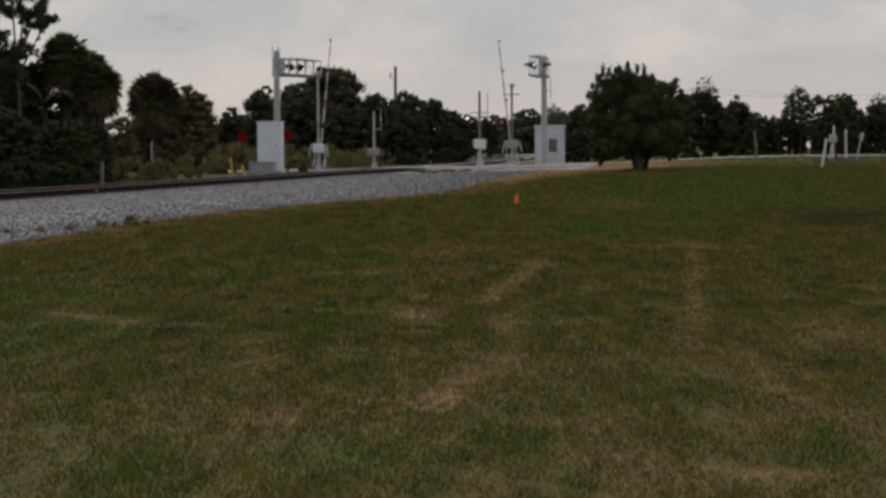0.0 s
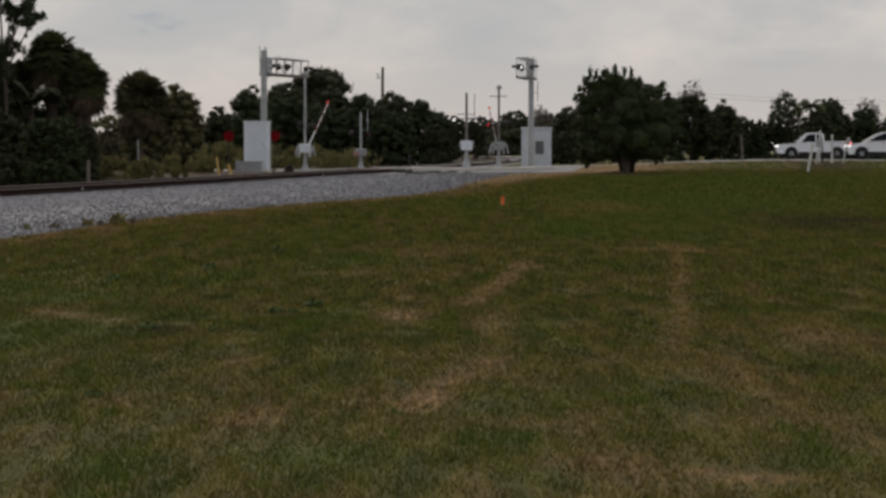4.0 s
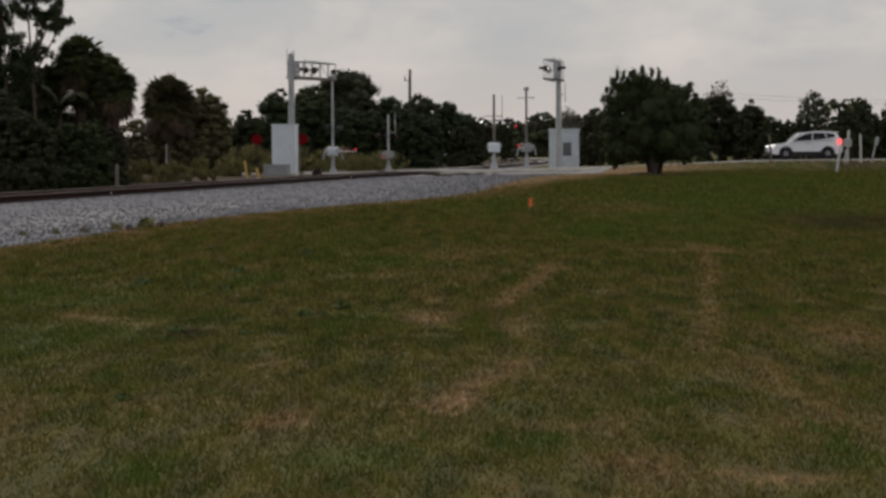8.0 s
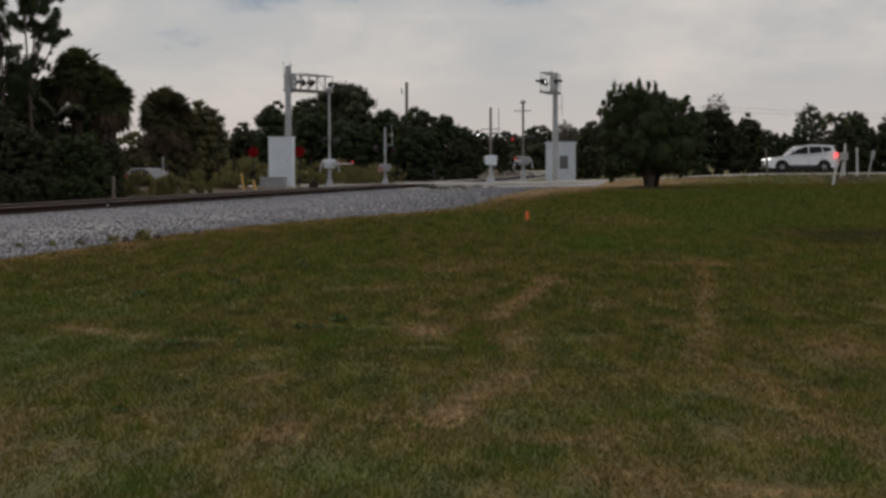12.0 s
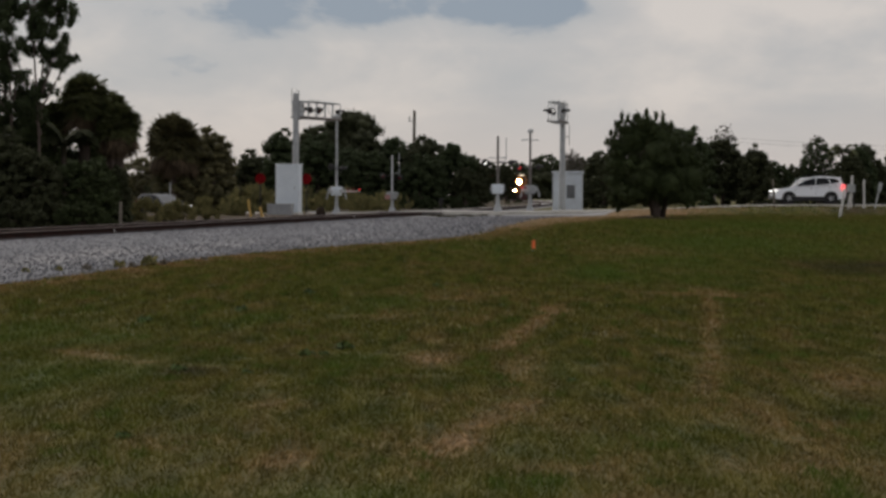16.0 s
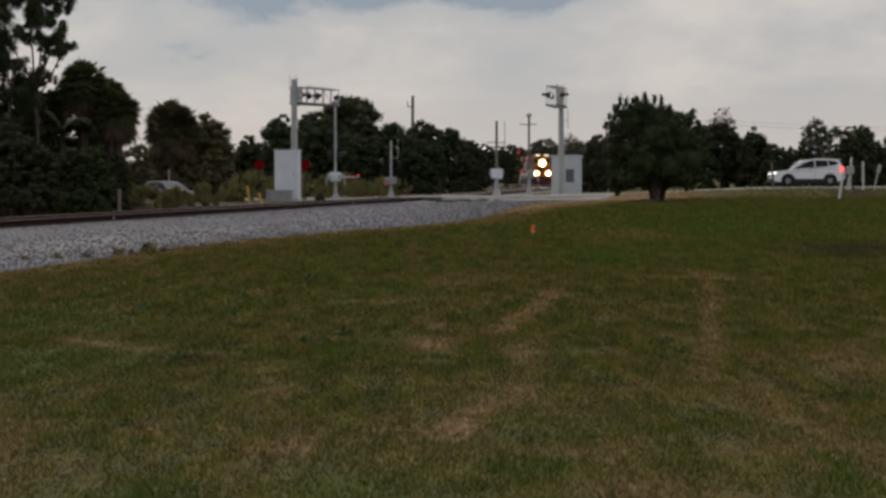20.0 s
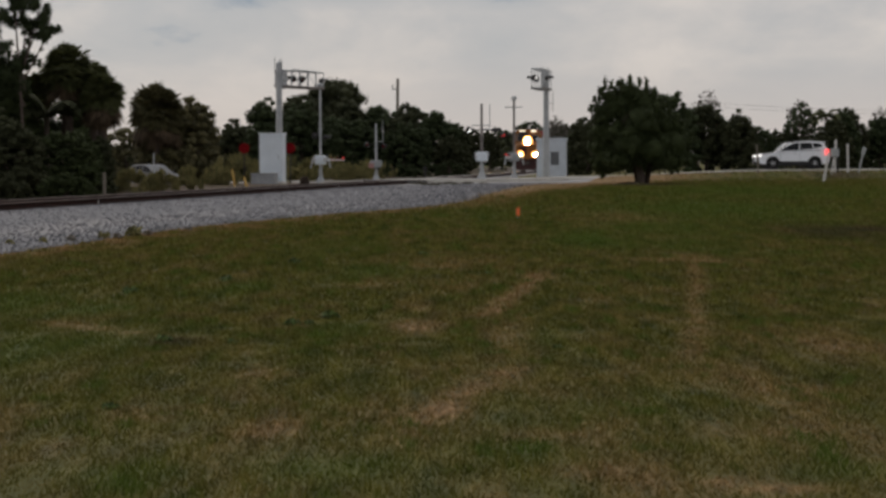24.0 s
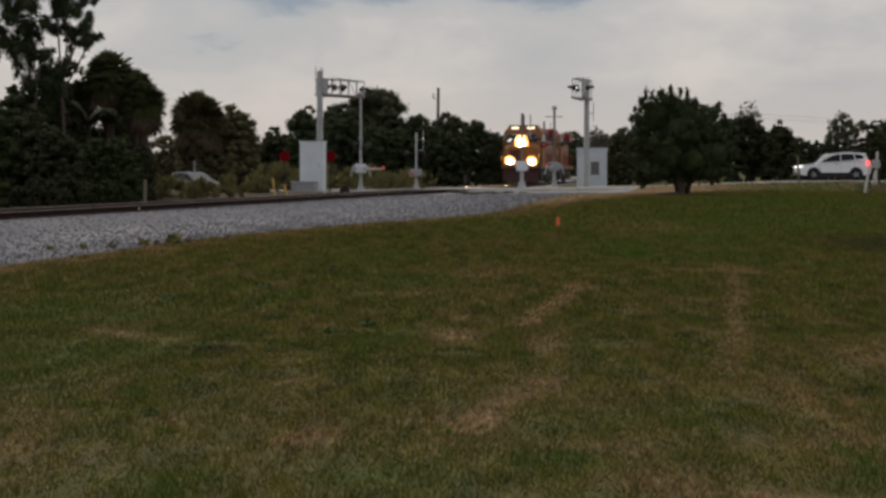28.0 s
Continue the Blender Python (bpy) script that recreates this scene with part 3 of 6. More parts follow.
blades("grass", 8.5, 26.0, 300000, 0.045, 0.006, "short rough grass, green with straw-coloured blades")
blades("grass", 26.0, 60.0, 400000, 0.07, 0.0095, "short rough grass, green with straw-coloured blades")
blades("grass", 60.0, 121.0, 400000, 0.09, 0.020, "short rough grass, green with straw-coloured blades")

# ---- track, gravel and road ----


def ribbon(name, lines, mat, smooth=True):
    """A sheet skinned over parallel lines of points."""
    n = len(lines[0])
    verts = [p for line in lines for p in line]
    faces = [(k * n + i, k * n + i + 1, (k + 1) * n + i + 1, (k + 1) * n + i) for k in range(len(lines) - 1) for i in range(n - 1)]
    return sheet(name, verts, faces, mat, smooth)


gy_line = axis([(18, 60, 0.5), (60, 128, 0.7), (128, 420, 3)])
lines = []
for k in np.linspace(0, 1, 26):
    line = []
    for y in gy_line:
        tx = float(track_x(y))
        left, right = tx - 1.7, (float(edge_x(y)) if y < 126 else max(tx + 3.0, 9.5 - (y - 126) * 0.8))
        right += 0.25 * noise.noise((y * 0.7, 3, 0)) + 0.12 * noise.noise((y * 2.9, 7, 0))
        x = left + (right - left) * k
        rough = 0.012 * noise.noise((x * 2.5, y * 1.3, 0)) + 0.006 * noise.noise((x * 7, y * 4, 5))
        line.append((x, y, gz(x, y) + 0.03 * math.sin(math.pi * min(max(k, 0.02), 0.98)) + rough * (0 < k < 1) + (0.012 if 0 < k < 1 else -0.06)))
    lines.append(line)
dust = []
for k, line in zip(np.linspace(0, 1, 26), lines):
    for x, y, _ in line:
        drift = noise.noise((x * 0.9, y * 0.11, 0)) + 0.5 * noise.noise((x * 3.1, y * 0.4, 4))
        band = 0.75 * math.exp(-(((k - 0.78 - 0.05 * noise.noise((0, y * 0.15, 9))) / 0.07) ** 2)) * (y < 75) + 0.4 * math.exp(-(((k - 0.3) / 0.1) ** 2))
        apron = 0.8 * float(smooth_step((y - 88) / 22.0))
        dust.append(min(1.0, max(0.0, band * (0.8 + 0.7 * drift) + apron * (0.85 + 0.5 * drift) + 0.25 * drift)))
ballast = tagged(ribbon("gravel_bed", lines, "gravel"), "wide bed of crushed grey stone beside the track", "gravel", kind="structure")
ballast.data.attributes.new("dust", "FLOAT", "POINT").data.foreach_set("value", dust)

# loose stones on the gravel
def stones(name, count, y0, y1, size):
    verts, faces = [], []
    for _ in range(count):
        y = math.sqrt(random.uniform(y0 * y0, y1 * y1))
        tx, ex = float(track_x(y)), float(edge_x(y))
        x = random.uniform(tx + 0.9, ex + 0.1)
        s = size * random.uniform(0.5, 1.5)
        z = gz(x, y) + 0.04
        base = len(verts)
        for d in ((1, 0, 0), (-1, 0, 0), (0, 1, 0), (0, -1, 0), (0, 0, 1), (0, 0, -1)):
            verts.append((x + s * (d[0] + random.uniform(-0.4, 0.4)), y + s * (d[1] + random.uniform(-0.4, 0.4)), z + 0.75 * s * (d[2] + random.uniform(-0.3, 0.3))))
        for f in ((0, 2, 4), (2, 1, 4), (1, 3, 4), (3, 0, 4), (2, 0, 5), (1, 2, 5), (3, 1, 5), (0, 3, 5)):
            faces.append(tuple(base + i for i in f))
    return tagged(sheet(name, verts, faces, "stone", False), "loose angular grey ballast stones", "gravel", kind="stuff")


stones("ballast_stones", 15000, 36, 80, 0.022)
stones("ballast_stones", 6000, 80, 110, 0.03)


def frame_at(y):
    """The place and heading of the track at y."""
    x, x2 = float(track_x(y - 0.5)), float(track_x(y + 0.5))
    return Vector((float(track_x(y)), y, 0)), Vector((x2 - x, 1.0, 0)).normalized()


track = thing("railway_track", pose(0, 0, 0), "single railway track with rusty rails on grey ballast", "railway track", kind="structure")
ty = axis([(18, 150, 2), (150, 480, 4)])
# rails of a heavy section on tie plates
profile = [(-0.075, -0.20), (-0.075, -0.18), (-0.07, -0.17), (-0.07, -0.155), (-0.012, -0.135), (-0.012, -0.05), (-0.036, -0.035), (-0.036, -0.004), (0.036, -0.004), (0.036, -0.035), (0.012, -0.05), (0.012, -0.135), (0.07, -0.155), (0.07, -0.17), (0.075, -0.18), (0.075, -0.20)]
HEAD = [(-0.037, -0.03)] + [(-0.023 - 0.014 * math.cos(a), -0.014 + 0.014 * math.sin(a)) for a in np.linspace(0, math.pi / 2, 5)] + [(0.023 + 0.014 * math.cos(a), -0.014 + 0.014 * math.sin(a)) for a in np.linspace(math.pi / 2, 0, 5)] + [(0.037, -0.03)]
# the worn inner face leans from upright to half flat
GAUGE = [(0.010, -0.045)] + [(0.008 + 0.040 * math.cos(a), -0.040 + 0.040 * math.sin(a)) for a in np.linspace(0.0, 1.0, 7)] + [(0.010, -0.008)]
for side in (-0.7525, 0.7525):
    rings, head = [], []
    for y in ty:
        p, d = frame_at(y)
        r = Vector((d.y, -d.x, 0))
        rings.append([p + r * (side + u) + Vector((0, 0, RAIL_TOP + v)) for u, v in profile])
        head.append([p + r * (side + u) + Vector((0, 0, RAIL_TOP + v)) for u, v in HEAD])
    rail = part("rail", loft(B(), rings), "rail", track)
    part("rail_head", loft(B(), head), "railhead", rail, "worn bright rail head", smooth=True)
    inner = -1 if side > 0 else 1
    face = []
    for y in np.arange(140, 401, 1.0):
        p, d = frame_at(y)
        r = Vector((d.y, -d.x, 0))
        face.append([p + r * (side + inner * u) + Vector((0, 0, RAIL_TOP + v)) for u, v in GAUGE])
    part("gauge_face", loft(B(), face), "rail_polish", rail, "wheel-polished inner face of the rail", smooth=True)
for y in (63.0, 101.5):  # pale marks on the near rail
    p, d = frame_at(y)
    r = Vector((d.y, -d.x, 0))
    j = part("joint_bar", box(B(), (0, 0, 0), (0.03, 0.07, 0.07), 0.006), "post_white", track, "pale painted bond clip on the rail")
    j.matrix_basis = Matrix.Translation(p + r * 0.80 + Vector((0, 0, RAIL_TOP - 0.10)))
tie_me = None
y = 36.0
while y < 150:
    p, d = frame_at(y)
    if tie_me is None:
        bm = box(B(), (0, 0, 0), (2.6, 0.23, 0.17), 0.012)
        tie = part("tie", bm, "tie", track)
        tie_me = tie.data
    else:
        tie = new("tie", tie_me)
        tie.parent = track
    tie.matrix_basis = Matrix.Translation((p.x, p.y, RAIL_TOP - 0.262)) @ pose(0, 0, 0, 0, 0, math.degrees(math.atan2(-d.x, d.y)))
    y += 0.54

panels = thing("crossing_surface", pose(0, 0, 0), "dark rubber and concrete panels in the level crossing", "crossing panels", kind="structure")
panel_me = None
y = 123.0
while y < 138:
    p, d = frame_at(y)
    r = Vector((d.y, -d.x, 0))
    for off, w in ((0.0, 1.30), (-1.20, 0.75), (1.20, 0.75)):
        q = p + r * off
        pan = part("panel", box(B(), (0, 0, 0), (w, 1.78, 0.16), 0.015), "rubber_panel", panels)
        pan.matrix_basis = Matrix.Translation((q.x, q.y, RAIL_TOP - 0.085)) @ pose(0, 0, 0, 0, 0, math.degrees(math.atan2(-d.x, d.y)))
    y += 1.82

# the road, a slab a hand's width proud of the grass, with concrete edges
rx = axis([(-70, 60, 1.0)])


def road_frame(x):
    y, y2 = float(road_y(x - 0.5)), float(road_y(x + 0.5))
    d = Vector((1.0, y2 - y, 0)).normalized()
    return Vector((x, float(road_y(x)), 0)), d


def road_z(x):
    p = road_frame(x)[0]
    base = 0.64 + 0.08 * smooth_step((x - 1.5) / 7.0) + 0.38 * smooth_step((x - 7) / 13.0) - 0.19 * smooth_step(-x / 4.0) - 0.58 * smooth_step((-x - 9) / 9.0)
    return float(base)


def road_line(off, dz):
    out = []
    for x in rx:
        p, d = road_frame(x)
        n = Vector((-d.y, d.x, 0))
        q = p + n * off
        out.append((q.x, q.y, road_z(x) + dz))
    return out


road = tagged(ribbon("road", [road_line(o, dz) for o, dz in ((-5.2, -0.5), (-5.0, 0.0), (-2.5, 0.04), (0, 0.06), (2.5, 0.04), (5.0, 0.0), (5.2, -0.5))], "asphalt"), "two-lane road of worn pale asphalt", "road", kind="structure")
for off, wide in ((-5.05, 0.6), (5.45, 0.5)):
    k = ribbon("kerb", [road_line(off - wide, -0.4), road_line(off - wide, 0.03), road_line(off + 0.15, 0.035), road_line(off + 0.15, -0.3)], "kerb", False)
    tagged(k, "pale concrete edging along the road", "kerb", kind="structure")
for off in (-0.12, 0.12):
    tagged(ribbon("road_marking", [road_line(off - 0.05, 0.066), road_line(off + 0.05, 0.066)], "paint_white", False), "worn painted centre line", "road marking", kind="structure")

# ---- crossing equipment ----


def flasher(parent, p, yaw, lens="red_dark", r=0.13, back=0.23):
    """A crossing light: round black backboard, hood and lens, facing -y before the turn."""
    m = Matrix.Translation(p) @ pose(0, 0, 0, 0, 0, yaw)
    bm = B()
    rod(bm, (0, 0.0, 0), (0, 0.03, 0), back, n=24)
    rod(bm, (0, 0.03, 0), (0, 0.20, 0), 0.13, 0.09, n=14)
    unit = part("flasher", bm, "black", parent, "black round flasher backboard")
    unit.matrix_basis = m
    part("lens", rod(B(), (0, -0.045, 0), (0, -0.005, 0), r * 0.8, r, n=18), lens, unit, "round signal lens")
    bm = B()
    loft(bm, [[(r * 1.12 * math.cos(a), yy, r * 1.12 * math.sin(a)) for a in np.linspace(-0.3, math.pi + 0.3, 13)] for yy in (-0.30, -0.002)], close=False)
    bmesh.ops.solidify(bm, geom=bm.faces[:], thickness=0.01)
    part("visor", bm, "black", unit)
    return unit


def lattice(bm, a, b, w, h, n, r=0.042):
    """A box truss from a to b (its lower middle line), w wide and h high, in n panels."""
    a, b = Vector(a), Vector(b)
    d = (b - a).normalized()
    s = Vector((-d.y, d.x, 0)) * (w / 2)
    up = Vector((0, 0, h))
    for q in (s + up, -s + up):
        rod(bm, a + q, b + q, r * 0.8, n=8)
    for i in range(n + 1):
        c = a + (b - a) * (i / n)
        for q0, q1 in ((s, s + up), (-s, -s + up), (s, -s), (s + up, -s + up)):
            rod(bm, c + q0, c + q1, r * 0.62, n=6)
        if i < n:
            e = a + (b - a) * ((i + 1) / n)
            rod(bm, (c if i % 2 else e) + s, (e if i % 2 else c) + s + up, r * 0.4, n=6)
    return bm


def cantilever(x, y, height, arm, arm_z, arm_h, panels, label, lamps, arm_w=0.45):
    """A signal mast with a lattice arm; lamps: (share of the arm, side turn, lens)."""
    z = gz(x, y)
    t = thing("cantilever_signal", pose(x, y, z - 0.05), label, "crossing signal", "cantilever signals")
    h = height - z
    part("mast", rod(B(), (0, 0, 0.02), (0, 0, h), 0.19, 0.15, n=20), "galv", t, "tall galvanised tubular mast")
    bm = box(B(), (0, 0, 0.06), (0.75, 0.75, 0.12), 0.02)
    for i in range(4):
        c = (0.28 * (1 if i % 2 else -1), 0.28 * (1 if i > 1 else -1))
        rod(bm, (*c, 0.1), (*c, 0.22), 0.03, n=6)
    part("base_plate", bm, "galv", t)
    part("cap", rod(B(), (0, 0, h), (0, 0, h + 0.06), 0.17, 0.08, n=16), "galv", t)
    bm = B()
    for dx, dy, hh in ((-0.22, 0.0, 0.28), (0.05, 0.05, 0.24), (0.16, -0.05, 0.2)):
        rod(bm, (dx, dy, h - 0.5), (dx, dy, h + hh), 0.022, n=6)
    part("bracket_rods", bm, "galv", t)
    az = arm_z - z
    tip = Vector((arm[0], arm[1], az))
    part("truss", lattice(B(), (0, 0, az), tip, arm_w, arm_h, panels), "galv", t, "open lattice arm of galvanised bars")
    side = Vector((-arm[1], arm[0], 0)).normalized() * (arm_w / 2)
    for q in (-side, side):
        part("lower_chord", rod(B(), Vector((0, 0, az)) + q, tip + q, 0.075, n=8), "galv_dark", t, "heavy dark lower chord")
    bm = B()
    for q in (0.1, 0.45, 0.8):
        rod(bm, (0, 0, az + arm_h * q), Vector((0, 0, az + arm_h * q)) + Vector((arm[0], arm[1], 0)) * 0.12, 0.22, n=14)
    part("clamp", bm, "galv", t)
    d = Vector((arm[0], arm[1], 0))
    n = Vector((-d.y, d.x, 0)).normalized()
    for s, side, turn, lens in lamps:
        flasher(t, d * s + n * side + Vector((0, 0, az + arm_h * 0.52)), turn, lens, 0.10, 0.18)
    part("cross_rod", rod(B(), d * 0.3 + Vector((0, 0, az + arm_h + 0.1)), d * 1.0 + Vector((0, 0, az + arm_h + 0.04)), 0.02, n=6), "galv", t)
    return t


def arm_mesh(t, length, name="gate_arm"):
    """A gate arm that lies along +x of its own space, pivot at 0, striped red and white, with its lamps."""
    bm = B()
    box(bm, (length * 0.14, 0, 0), (length * 0.28, 0.06, 0.15), 0.015)
    arm = part(name, bm, "galv", t, "red and white striped gate arm")
    n = 9
    for i in range(n):
        a, b = length * (0.28 + 0.72 * i / n), length * (0.28 + 0.72 * (i + 1) / n)
        w = 0.11 - 0.055 * i / n
        part("stripe", box(B(), ((a + b) / 2, 0, 0), (b - a, 0.045, w), 0.008), "red_stripe" if i % 2 else "white_stripe", arm)
    for s in (0.42, 0.7, 0.98):
        part("arm_lamp", rod(B(), (length * s, -0.06, 0.11), (length * s, 0.06, 0.11), 0.055, n=14), "red_lens" if s > 0.9 else "red_dark", arm, "red arm lamp")
    bm = B()
    for sy in (-0.32, 0.32):
        box(bm, (-0.35, sy, 0), (1.05, 0.05, 0.12), 0.015)
        box(bm, (-0.90, sy, 0), (0.42, 0.10, 0.26), 0.03)
    part("counterweight", bm, "galv", arm, "steel counterweights")
    return arm


def gate(x, y, top, label, arm=0.0, cross=0.0, antenna=0.0, lights=(), cap=False, wide=1.0, base=None, hb=1.4, steel="galv", casing="aluminium"):
    """A gate mechanism on its mast; hb: the height of the middle of its box."""
    z = gz(x, y) if base is None else base
    t = thing("crossing_gate", pose(x, y, z - 0.04), label, "crossing gate", "crossing gates")
    h = top - z
    part("mast", rod(B(), (0, 0, 0.1), (0, 0, h), 0.075, 0.065, n=14), steel, t, "slender steel mast")
    bm = B()
    loft(bm, [[(s * math.cos(a), s * math.sin(a), zz) for a in np.linspace(0, 2 * math.pi, 4, endpoint=False) + math.pi / 4] for s, zz in ((0.36, 0.0), (0.33, 0.12), (0.15, 0.5), (0.12, hb - 0.25))])
    part("pedestal", bm, "galv", t, "flared steel pedestal")
    part("mechanism_box", box(B(), (0.0, -0.12, hb), (0.62 * wide, 0.42, 0.52), 0.04), casing, t, "metal gate mechanism box")
    part("box_door", box(B(), (0.0, -0.34, hb), (0.52 * wide, 0.03, 0.42), 0.012), casing, t)
    for sx in (-1, 1):
        part("counterweight_link", box(B(), (sx * 0.36 * wide, 0.05, hb + 0.06), (0.06, 0.16, 0.34), 0.02), "galv", t)
    for sx in (-1, 1) if arm else ():
        part("counterweight_wing", box(B(), (0, 0, 0), (0.09, 0.12, 0.62), 0.02, Matrix.Translation((sx * 0.50 * wide, 0.02, hb - 0.16)) @ pose(0, 0, 0, 0, -12 * sx, 0)), "galv", t, "steel counterweight beside the box")
    part("mast_collar", rod(B(), (0, 0, h * 0.55), (0, 0, h * 0.55 + 0.12), 0.11, n=12), steel, t)
    if cap:
        bm = rod(B(), (0, 0, h), (0, 0, h + 0.10), 0.10, 0.16, n=16)
        rod(bm, (0, 0, h + 0.10), (0, 0, h + 0.24), 0.2, 0.12, n=16)
        part("bell", bm, "galv", t, "round bell on the mast head")
    if cross:
        part("cross_bar", rod(B(), (-0.55, 0, cross - z), (0.5, 0, cross - z), 0.03, n=8), "galv", t)
    if antenna:
        bm = rod(B(), (0.45, 0, antenna - 1.4 - z), (0.45, 0, antenna - z), 0.025, n=6)
        rod(bm, (0.45, 0, antenna - 1.3 - z), (0, 0, antenna - 1.35 - z), 0.02, n=6)
        part("rod", bm, "galv", t)
    for dx, zz, turn, lens in lights:
        part("bracket", rod(B(), (0, 0, zz - z), (dx, 0, zz - z), 0.03, n=8), "black", t)
        flasher(t, (dx, -0.1, zz - z), turn, lens, 0.11, 0.2)
    return (t, arm_mesh(t, arm)) if arm else (t, None)


left_cantilever = cantilever(-8.85, 121.0, 7.0, (1.95, 4.3), 5.76, 0.86, 5, "galvanised cantilever crossing signal with open lattice arm", [(0.22, 0.1, 60, "red_dark"), (0.42, 0.2, -20, "red_dark"), (0.48, -0.2, 30, "red_dark"), (0.62, 0.2, -25, "red_dark"), (1.06, 0.0, 100, "red_dark")])
right_cantilever = cantilever(6.05, 135.0, 7.05, (-0.72, -4.1), 5.95, 1.1, 3, "galvanised cantilever crossing signal seen end-on beside the hut", [(0.98, -0.28, -70, "red_dark"), (0.92, 0.62, 80, "red_dark"), (0.2, -0.5, -100, "red_dark"), (0.95, -0.12, 15, "white_lens")], arm_w=0.6)
rz = 0.05 - gz(6.05, 135.0)
part("rod", rod(rod(B(), (0.4, 0, 4.6 + rz), (0.4, 0, 5.75 + rz), 0.022, n=6), (0, 0, 5.1 + rz), (0.4, 0, 5.1 + rz), 0.02, n=6), "galv_dark", right_cantilever)
gate_one, arm_one = gate(-7.15, 130.0, 6.0, "grey crossing gate with long striped arm", arm=6.6, lights=((0.32, 3.1, 100, "red_dark"), (-0.3, 3.2, 160, "red_dark")), cap=True)
gate_two, _ = gate(-4.5, 148.0, 4.2, "grey crossing gate mechanism on a short mast", hb=1.15, casing="alum_dark", lights=((-0.6, 2.85, 20, "red_dark"), (0.5, 2.75, -20, "red_dull")), antenna=4.35)
part("arm_stub", box(B(), (-0.3, -0.42, 1.05), (0.34, 0.05, 0.30), 0.012), "red_stripe", gate_two, "red and white end of a lowered arm")
gate_three, _ = gate(2.02, 124.0, 4.85, "pale crossing gate mechanism with flashers beside gravel", cross=3.67, lights=((-0.7, 3.41, 30, "white_lens"), (0.75, 3.41, 100, "red_dark")), antenna=4.8, base=0.69, hb=1.27, steel="galv_dark")
gate_four, arm_four = gate(4.1, 134.0, 5.3, "grey crossing gate with raised striped arm and bell", arm=6.3, steel="galv_dark", casing="alum_dark", cross=4.9, lights=((-0.65, 3.25, 20, "red_lens"), (0.5, 3.3, 60, "red_dark")), cap=True)


def cabinet():
    x, y = -8.72, 114.5
    z = gz(x, y)
    t = thing("signal_cabinet", pose(x, y, z - 0.03, 0, 0, -14), "tall silver aluminium signal cabinet beside the track", "signal cabinet")
    part("body", box(B(), (0, 0, 1.33), (1.22, 0.6, 2.42), 0.02), "aluminium", t)
    bm = box(B(), (0, 0, 2.57), (1.30, 0.68, 0.07), 0.02)
    part("roof", bm, "aluminium", t, "shallow overhanging metal roof")
    part("door", box(B(), (0.0, -0.31, 1.36), (1.10, 0.03, 2.22), 0.01), "aluminium", t, "flush cabinet door")
    part("handle", rod(B(), (0.42, -0.345, 1.3), (0.42, -0.345, 1.5), 0.02, n=8), "galv", t)
    part("plinth", box(B(), (0, 0, 0.06), (1.30, 0.7, 0.16), 0.02), "kerb", t, "concrete plinth")
    b = thing("equipment_box", pose(-9.05, 113.3, gz(-9.05, 113.3) - 0.03, 0, 0, -14), "low grey equipment box before the signal cabinet", "equipment box")
    part("body", box(B(), (0, 0, 0.28), (1.25, 0.5, 0.52), 0.02), "alum_dark", b)
    part("lid", box(B(), (0, 0, 0.56), (1.31, 0.56, 0.05), 0.015), "alum_dark", b)


def bungalow():
    x, y = 6.55, 138.5
    z = gz(x, y)
    t = thing("equipment_hut", pose(x, y, z - 0.03, 0, 0, -4), "white metal equipment hut beside the crossing", "equipment hut")
    part("body", box(B(), (0, 0, 1.22), (1.78, 1.8, 2.4), 0.02), "bungalow", t)
    part("roof", box(B(), (0, 0, 2.47), (1.90, 1.95, 0.13), 0.03), "bungalow", t, "overhanging flat metal roof")
    d = part("door", box(B(), (0.18, -0.915, 1.1), (0.84, 0.04, 2.05), 0.012), "bungalow", t, "flush metal door")
    part("vent", box(B(), (0.2, -0.945, 1.3), (0.5, 0.02, 0.8), 0.005), "vent", d, "grey louvred vent")
    for i in range(8):
        part("slat", box(B(), (0.2, -0.965, 0.98 + 0.09 * i), (0.48, 0.03, 0.03)), "vent", d)
    part("handle", rod(B(), (-0.15, -0.96, 0.95), (-0.15, -0.96, 1.15), 0.02, n=8), "galv", d)
    part("corner_strip", box(B(), (-0.87, -0.88, 1.22), (0.07, 0.07, 2.36), 0.01), "bungalow", t)
    part("corner_strip", box(B(), (0.87, -0.88, 1.22), (0.07, 0.07, 2.36), 0.01), "bungalow", t)
    part("foundation", box(B(), (0, 0, -0.02), (1.86, 1.88, 0.14), 0.02), "kerb", t, "concrete foundation")


cabinet()
bungalow()


def post(name, x, y, h, r, mat, label, lean=(0, 0), square=False, extra=None):
    z = gz(x, y) - (0.22 if x > 12 and y > 118 else 0.0)  # sunk in the bank
    t = thing(name, pose(x, y, z - 0.05, lean[0], lean[1], 0), label, "post")
    if square:
        part("shaft", box(B(), (0, 0, h / 2), (2 * r, 2 * r, h), 0.012), mat, t)
    else:
        part("shaft", rod(B(), (0, 0, 0), (0, 0, h), r, r * 0.9, n=12), mat, t)
    part("top", rod(B(), (0, 0, h), (0, 0, h + 0.03), r * 0.85, r * 0.3, n=12), mat, t)
    return t


